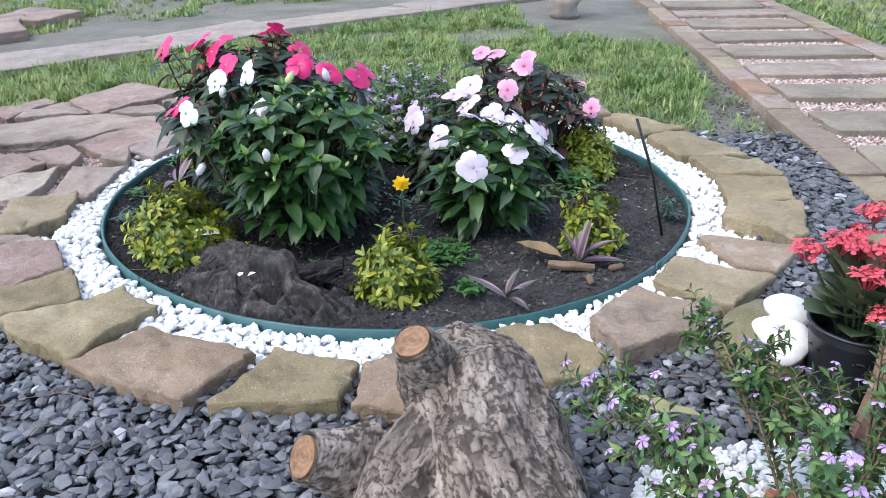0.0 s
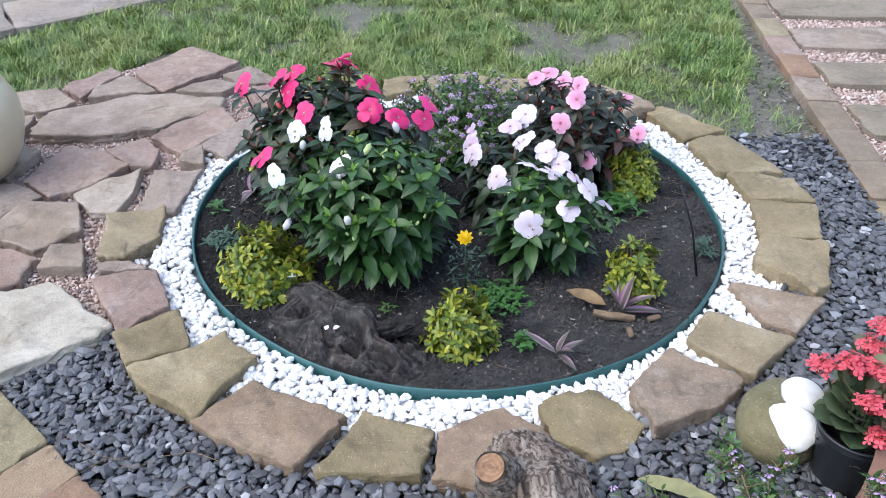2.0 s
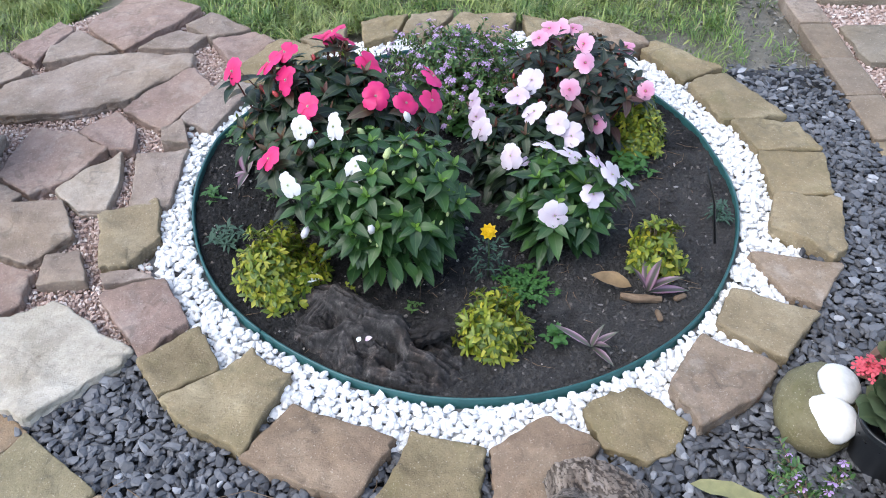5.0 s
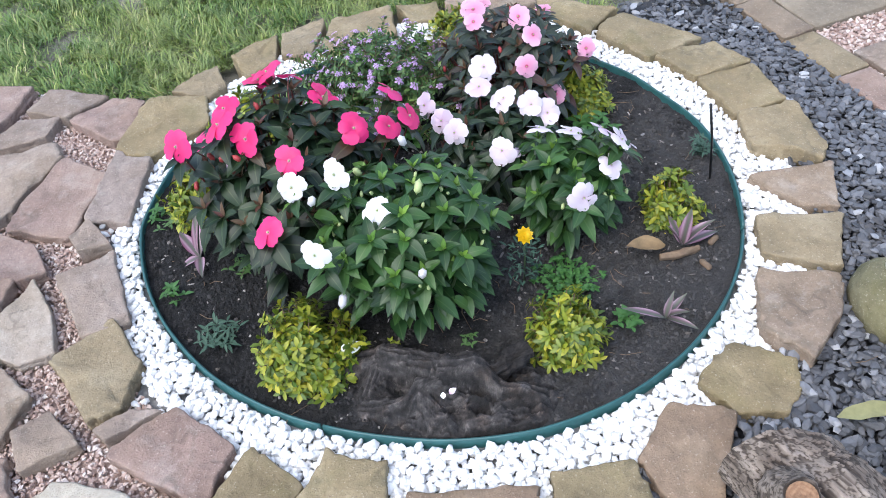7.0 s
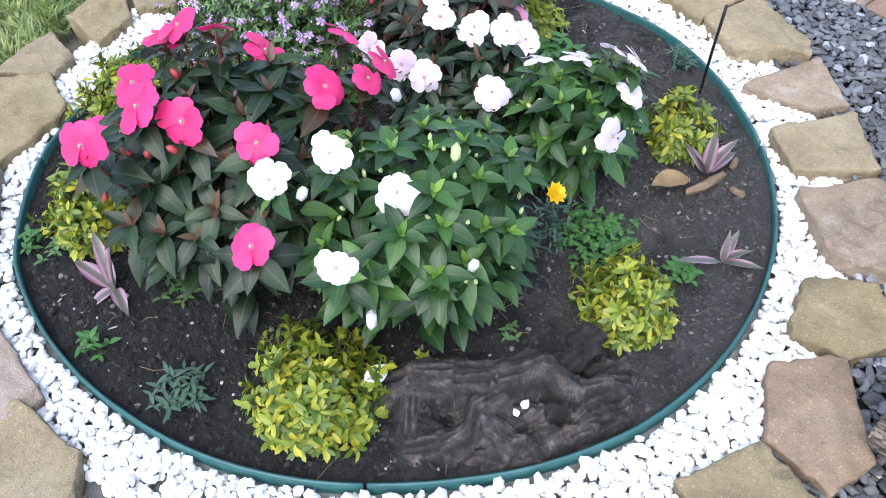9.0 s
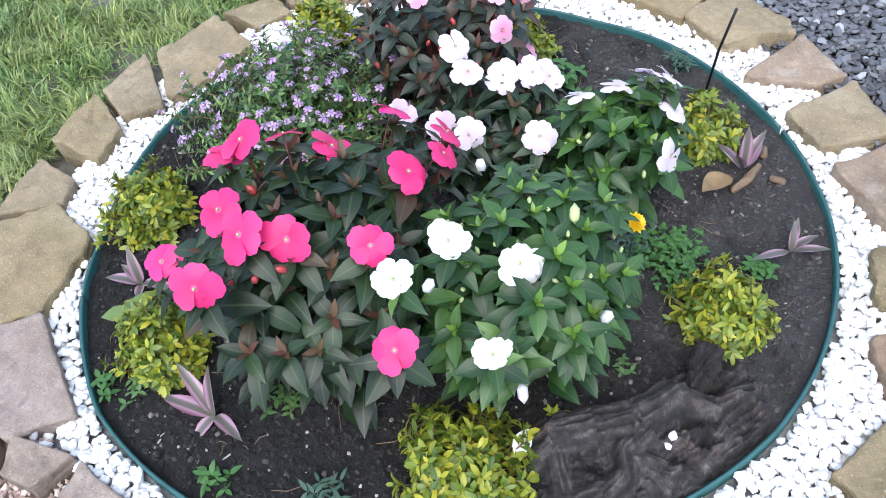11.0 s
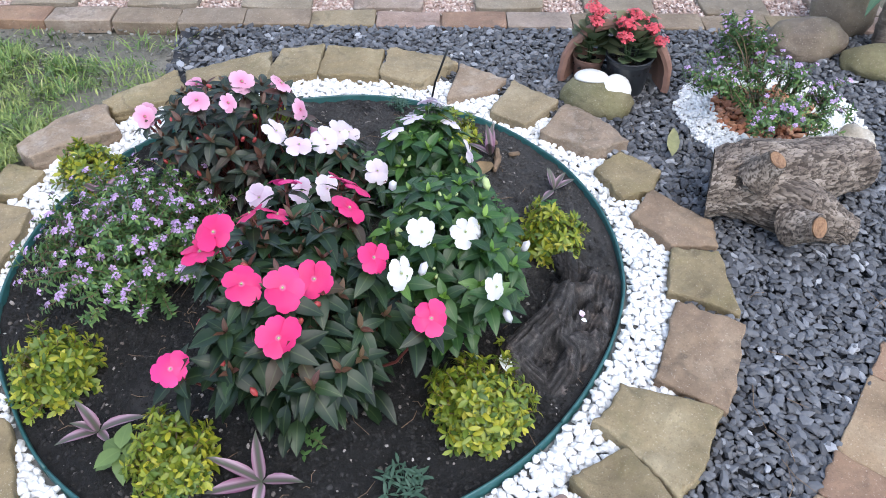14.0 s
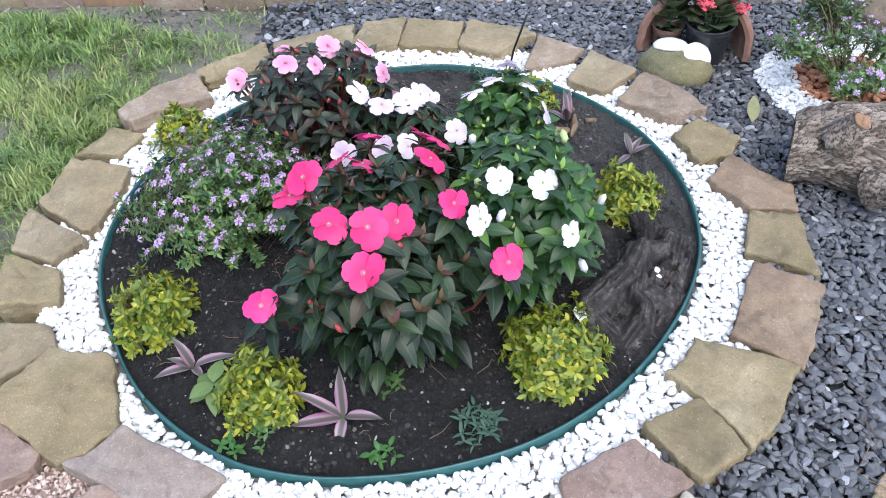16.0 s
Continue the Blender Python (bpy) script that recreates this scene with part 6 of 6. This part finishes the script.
def stub(a, b, r):
    a, b = Vector(a), Vector(b)
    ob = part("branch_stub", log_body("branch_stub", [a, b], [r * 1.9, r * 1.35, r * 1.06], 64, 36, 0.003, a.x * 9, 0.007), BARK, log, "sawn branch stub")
    h = Heap()
    n = 28
    d = (b - a).normalized()
    h.add([(0, 0, 0.003)] + [(r * 0.86 * math.cos(6.2832 * k / n), r * 0.86 * math.sin(6.2832 * k / n), 0.003) for k in range(n)] + [(r * 0.88 * math.cos(6.2832 * k / n), r * 0.88 * math.sin(6.2832 * k / n), -0.006) for k in range(n)], [(0, 1 + k, 1 + (k + 1) % n) for k in range(n)] + [(1 + k, 1 + n + k, 1 + n + (k + 1) % n, 1 + (k + 1) % n) for k in range(n)])
    part("cut_face", h.mesh("cut_face"), CUTWOOD, ob, "pale orange sawn wood", Matrix.Translation(b) @ d.to_track_quat("Z", "Y").to_matrix().to_4x4())


stub((0.157, -1.087, 0.17), (0.133, -1.117, 0.240), 0.027)
stub((0.066, -1.17, 0.086), (0.006, -1.21, 0.133), 0.03)

heap = Heap()
for layer, step, z in ((0, 0.013, 0.020), (1, 0.0115, 0.031)):
    for x, y in jitter_grid(MINI[0] - 0.32, MINI[1] - 0.32, MINI[0] + 0.32, MINI[1] + 0.32, step):
        r = math.hypot(x - MINI[0], y - MINI[1])
        if 0.15 + 0.02 * n3(x, y, 4, 9) < r < 0.275 + 0.025 * n3(x, y, 5, 8):
            pebble(heap, x, y, z + U(-0.003, 0.004), U(0.006, 0.0115))
solid("white_pebbles", heap.mesh("white_pebbles"), WHITE_PEBBLE, "ring of white pebbles round the small shrub", "pebbles", kind="stuff")
heap = Heap()
for layer, step, z in ((0, 0.024, 0.018), (1, 0.027, 0.032)):
    for x, y in jitter_grid(MINI[0] - 0.2, MINI[1] - 0.2, MINI[0] + 0.2, MINI[1] + 0.2, step):
        if math.hypot(x - MINI[0], y - MINI[1]) < 0.16 + 0.02 * n3(x, y, 4, 9):
            chip(heap, x, y, z + U(-0.004, 0.008), U(0.014, 0.022), 0.5, 0.6)
solid("brick_chips", heap.mesh("brick_chips"), RED_CHIP, "orange-red brick chips under the small shrub", "brick chips", kind="stuff")


def boulder(name, at, size, mat, label, rz=0, category="boulder", rough=0.14):
    bm = bmesh.new()
    bmesh.ops.create_icosphere(bm, subdivisions=4, radius=1)
    for v in bm.verts:
        c = v.co.normalized()
        k = 1 + rough * n3(c.x + at[0] * 3, c.y + at[1] * 5, c.z, 1.6) + 0.05 * n3(c.x + at[0], c.y, c.z, 4) + 0.018 * n3(c.x, c.y + at[1], c.z, 12)
        v.co = Vector((c.x * size[0], c.y * size[1], c.z * size[2])) * k
        if v.co.z < -size[2] * 0.55:
            v.co.z = -size[2] * 0.55
    for f in bm.faces:
        f.smooth = True
    me = bpy.data.meshes.new(name)
    bm.to_mesh(me)
    bm.free()
    ob = solid(name, me, mat, label, category)
    ob.matrix_world = pose(*at, 0, 0, rz)
    return ob


boulder("mossy_stone", (0.70, -0.785, 0.045), (0.115, 0.085, 0.065), MOSSROCK, "rounded mossy green stone lying on slate chips", 60, "stone", 0.06)
boulder("boulder", (1.06, -1.56, 0.05), (0.10, 0.145, 0.075), BOULDER, "smooth flat brown boulder beside the path", 15)
boulder("boulder", (1.22, -1.74, 0.09), (0.11, 0.12, 0.14), BOULDER, "tall rounded brown boulder beside the path", 40)
boulder("boulder", (0.90, -1.80, 0.04), (0.09, 0.17, 0.065), MOSSROCK, "low green-grey boulder on slate chips", -15)
boulder("boulder", (1.12, -2.05, 0.08), (0.12, 0.13, 0.13), BOULDER, "dark brown boulder behind the small palm", 10)
boulder("pale_rock", (0.47, -1.50, 0.045), (0.05, 0.06, 0.05), LIMESTONE, "small pitted pale rock among white pebbles", 30, "rock", 0.35)


def shell(at, size, rx, ry, rz):
    """A cockle half, domed side up, with low ribs."""
    v, f, nu, nv = [], [], 26, 10
    for j in range(nv + 1):
        t = j / nv
        for i in range(nu):
            a = 2 * math.pi * i / nu
            out = 1 + 0.16 * max(0, math.cos(a - 1.5708)) ** 3
            r = math.sin(t * 1.5708) * out * (1 + 0.02 * math.cos(18 * a) * t)
            v.append((r * 0.85 * size * math.cos(a), r * size * math.sin(a), size * 0.5 * math.cos(t * 1.5708)))
    for j in range(nv):
        for i in range(nu):
            a, b = j * nu + i, j * nu + (i + 1) % nu
            f.append((a, a + nu, b + nu, b))
    m = len(v)
    for i in range(nu):
        x, y, z = v[nv * nu + i]
        v.append((x * 0.93, y * 0.93, 0.002))
    for i in range(nu):
        f.append((nv * nu + i, m + i, m + (i + 1) % nu, nv * nu + (i + 1) % nu))
    ob = solid("shell", mesh_of("shell", v, f, True), SHELL, "white domed seashell resting on the mossy stone", "seashell", "shells on the stone")
    ob.matrix_world = pose(*at, rx, ry, rz)


shell((0.690, -0.838, 0.082), 0.058, -16, -34, 60)
shell((0.735, -0.765, 0.098), 0.052, 8, -10, 150)


def lathe(profile, n=48):
    v, f = [], []
    for r, z in profile:
        for k in range(n):
            a = 2 * math.pi * k / n
            v.append((r * math.cos(a), r * math.sin(a), z))
    for i in range(len(profile) - 1):
        for k in range(n):
            a, b = i * n + k, i * n + (k + 1) % n
            f.append((a, b, b + n, a + n))
    return v, f


def kalanchoe(at, rim, height, heads, leaves, pot_mat, label, pot_label):
    ob = thing("potted_kalanchoe", at, label, "potted plant")
    prof = [(0.0, 0.0), (rim * 0.72, 0.0), (rim * 0.78, 0.01), (rim * 0.95, height * 0.86)]
    for k in range(4):
        prof += [(rim * (0.965 + 0.006 * k), height * (0.87 + 0.025 * k)), (rim * (0.945 + 0.006 * k), height * (0.88 + 0.025 * k))]
    prof += [(rim * 1.03, height * 0.97), (rim * 1.03, height), (rim * 0.95, height), (rim * 0.9, height * 0.7), (0, height * 0.68)]
    part("pot", mesh_of("pot", *lathe(prof), True), pot_mat, ob, pot_label)
    h = Heap()
    for k in range(120):
        a, r = U(0, 6.3), rim * 0.9 * math.sqrt(U(0, 1))
        pebble(h, r * math.cos(a), r * math.sin(a), height * 0.72, U(0.004, 0.009), OCT)
    part("compost", h.mesh("compost"), CLOD, ob)
    lf = leaf_set("leaf", 0.058, 0.052, 4, SUCCULENT, 0.25, 0.12, 9, 0.012, True)
    for k in range(leaves):
        a = k * GOLD
        el = 1.15 - 0.85 * k / leaves
        p = Vector((math.cos(a) * rim * 0.45, math.sin(a) * rim * 0.45, height * 0.93 + 0.085 * (1 - k / leaves)))
        d = Vector((math.cos(a) * math.cos(el), math.sin(a) * math.cos(el), math.sin(el)))
        part("leaf", rng.choice(lf)[0], None, ob, m=frame_of(d, Vector((0, 0, 1)), p) @ Matrix.Scale(U(0.75, 1.15), 4))
    stems = Heap()
    small = flower_mesh("flower_head", 0.0092, CORAL_PETAL, 4, 0.6, 0.0, 0.1)
    pts = np.array([v.co[:] for v in small.vertices])
    fcs = [tuple(p.vertices) for p in small.polygons]
    for x, y, z in heads:
        tube(stems, [(x * 0.3, y * 0.3, height * 0.8), (x * 0.7, y * 0.7, z * 0.8), (x, y, z)], [0.003, 0.0026, 0.002], 5, False)
        hd = Heap()
        for i in range(26):
            r = 0.026 * math.sqrt((i + 0.4) / 26) * U(0.75, 1.15)
            ph = i * GOLD + U(-0.4, 0.4)
            o = Vector((r * math.cos(ph), r * math.sin(ph), 0.008 - 9 * r * r + U(-0.008, 0.007)))
            n = Vector((o.x * 22 + U(-0.4, 0.4), o.y * 22 + U(-0.4, 0.4), 1)).normalized()
            q = np.array(n.to_track_quat("Z", "Y").to_matrix())
            hd.add(pts @ q.T * U(0.7, 1.15) + np.array(o), fcs)
            tube(hd, [(o.x * 0.3, o.y * 0.3, -0.02), tuple(o)], [0.0008, 0.0008], 3, False)
        part("flower_head", hd.mesh("flower_head", True), CORAL_PETAL, ob, m=Matrix.Translation((x, y, z)))
    tagged(part("stalk_work", stems.mesh("stalk_work", True), STEM_GREEN, ob), kind="stuff")
    return ob


kalanchoe((0.79, -0.89, 0.012), 0.073, 0.14, [(-0.077, 0.047, 0.238), (-0.026, -0.049, 0.238), (-0.04, 0.03, 0.258), (-0.005, -0.08, 0.19), (0.022, 0.0, 0.262), (-0.005, 0.04, 0.245), (0.04, -0.05, 0.235), (0.05, 0.03, 0.235)], 46, BLACKPLASTIC, "coral-red kalanchoe in a black plastic pot before a tipped clay pot", "ribbed black plastic pot")
kalanchoe((0.85, -0.775, 0.012), 0.05, 0.10, [(-0.01, 0.01, 0.272), (0.02, -0.02, 0.24), (-0.03, 0.0, 0.235)], 26, TERRACOTTA, "small coral-red kalanchoe in a clay pot", "small clay pot")

# broken clay pot lying on its side: an arch over the black pot
_prof = [(0.105, 0.24), (0.15, 0.045), (0.152, 0.04), (0.172, 0.036), (0.178, 0.02), (0.176, 0.002), (0.166, -0.004), (0.154, 0.0), (0.148, 0.03), (0.138, 0.05), (0.095, 0.232)]
_v, _f, _n = [], [], 56
for k in range(_n + 1):
    a = radians(-12 + 204 * k / _n)
    for r, z in _prof:
        r += 0.004 * n3(k * 0.3, z * 20, 0, 1)
        _v.append((z, r * math.cos(a), r * math.sin(a)))
_m = len(_prof)
for k in range(_n):
    for i in range(_m):
        p, q = k * _m + i, k * _m + (i + 1) % _m
        _f.append((p, p + _m, q + _m, q))
_f += [tuple(range(_m)), tuple(range(_n * _m + _m - 1, _n * _m - 1, -1))]
_ob = solid("clay_pot", mesh_of("clay_pot", _v, _f), TERRACOTTA, "broken terracotta pot lying on its side over the black pot", "clay pot")
_ob.matrix_world = pose(0.79, -0.85, 0.07, 0, 10, -12)

# fallen green leaf by the log
_v, _f = leaf_arrays(0.15, 0.036, 0.35, 0.05, 8, wave=0.02)
solid("fallen_leaf", mesh_of("fallen_leaf", _v.tolist(), _f, True), FALLEN, "long yellow-green fallen leaf on slate chips", "fallen leaf").matrix_world = frame_of((0.95, -0.25, 0.03), (0, 0, 1), (0.40, -0.955, 0.05))

# small palm by the boulders
palm = thing("young_palm", (1.05, -1.83, 0.0), "young plant with a ringed stem and broad green leaves", "palm")
_h = Heap()
tube(_h, [(0, 0, 0)] + [(0.012 * math.sin(k * 0.4), 0.01 * k * 0.3, 0.02 * k) for k in range(1, 16)], [0.03 + (0.003 if k % 2 else 0) - 0.0006 * k for k in range(16)], 14)
part("stem", _h.mesh("stem", True), BARK, palm)
for k in range(6):
    a = k * GOLD + 2.4
    me = leaf_set("leaf", 0.2, 0.07, 1, PALM_LEAF, 0.3, 0.6, 8, 0.02)[0][0]
    part("leaf", me, PALM_LEAF, palm, m=frame_of((math.cos(a), math.sin(a), 0.5), (0, 0, 1), (0.01, 0.04, 0.30)))

# glazed pot on the patio
_prof = [(0.0, 0.0), (0.13, 0.0), (0.15, 0.01), (0.19, 0.07), (0.215, 0.15), (0.212, 0.22), (0.19, 0.275), (0.178, 0.292), (0.186, 0.305), (0.192, 0.318), (0.186, 0.33), (0.172, 0.332), (0.16, 0.32), (0.155, 0.29), (0.165, 0.25), (0.17, 0.235), (0.0, 0.23)]
glazed = thing("glazed_pot", (-1.535, 0.085, 0.05), "round cream glazed pot standing on the flagstones", "plant pot")
part("body", mesh_of("body", *lathe(_prof[:15], 72), True), GLAZE, glazed)
_v, _f = lathe([(0.168, 0.235), (0.1, 0.245), (0.0, 0.24)], 48)
part("compost", mesh_of("compost", _v, _f, True), SOIL, glazed, "dark soil in the pot")
_h = Heap()
tube(_h, [(0.05 + 0.07 * math.cos(t * 0.5), 0.02 + 0.07 * math.sin(t * 0.5), 0.262) for t in range(14)], [0.006] * 14, 8, False)
part("hose_ring", _h.mesh("hose_ring", True), BLACKPLASTIC, glazed, "black plastic ring")
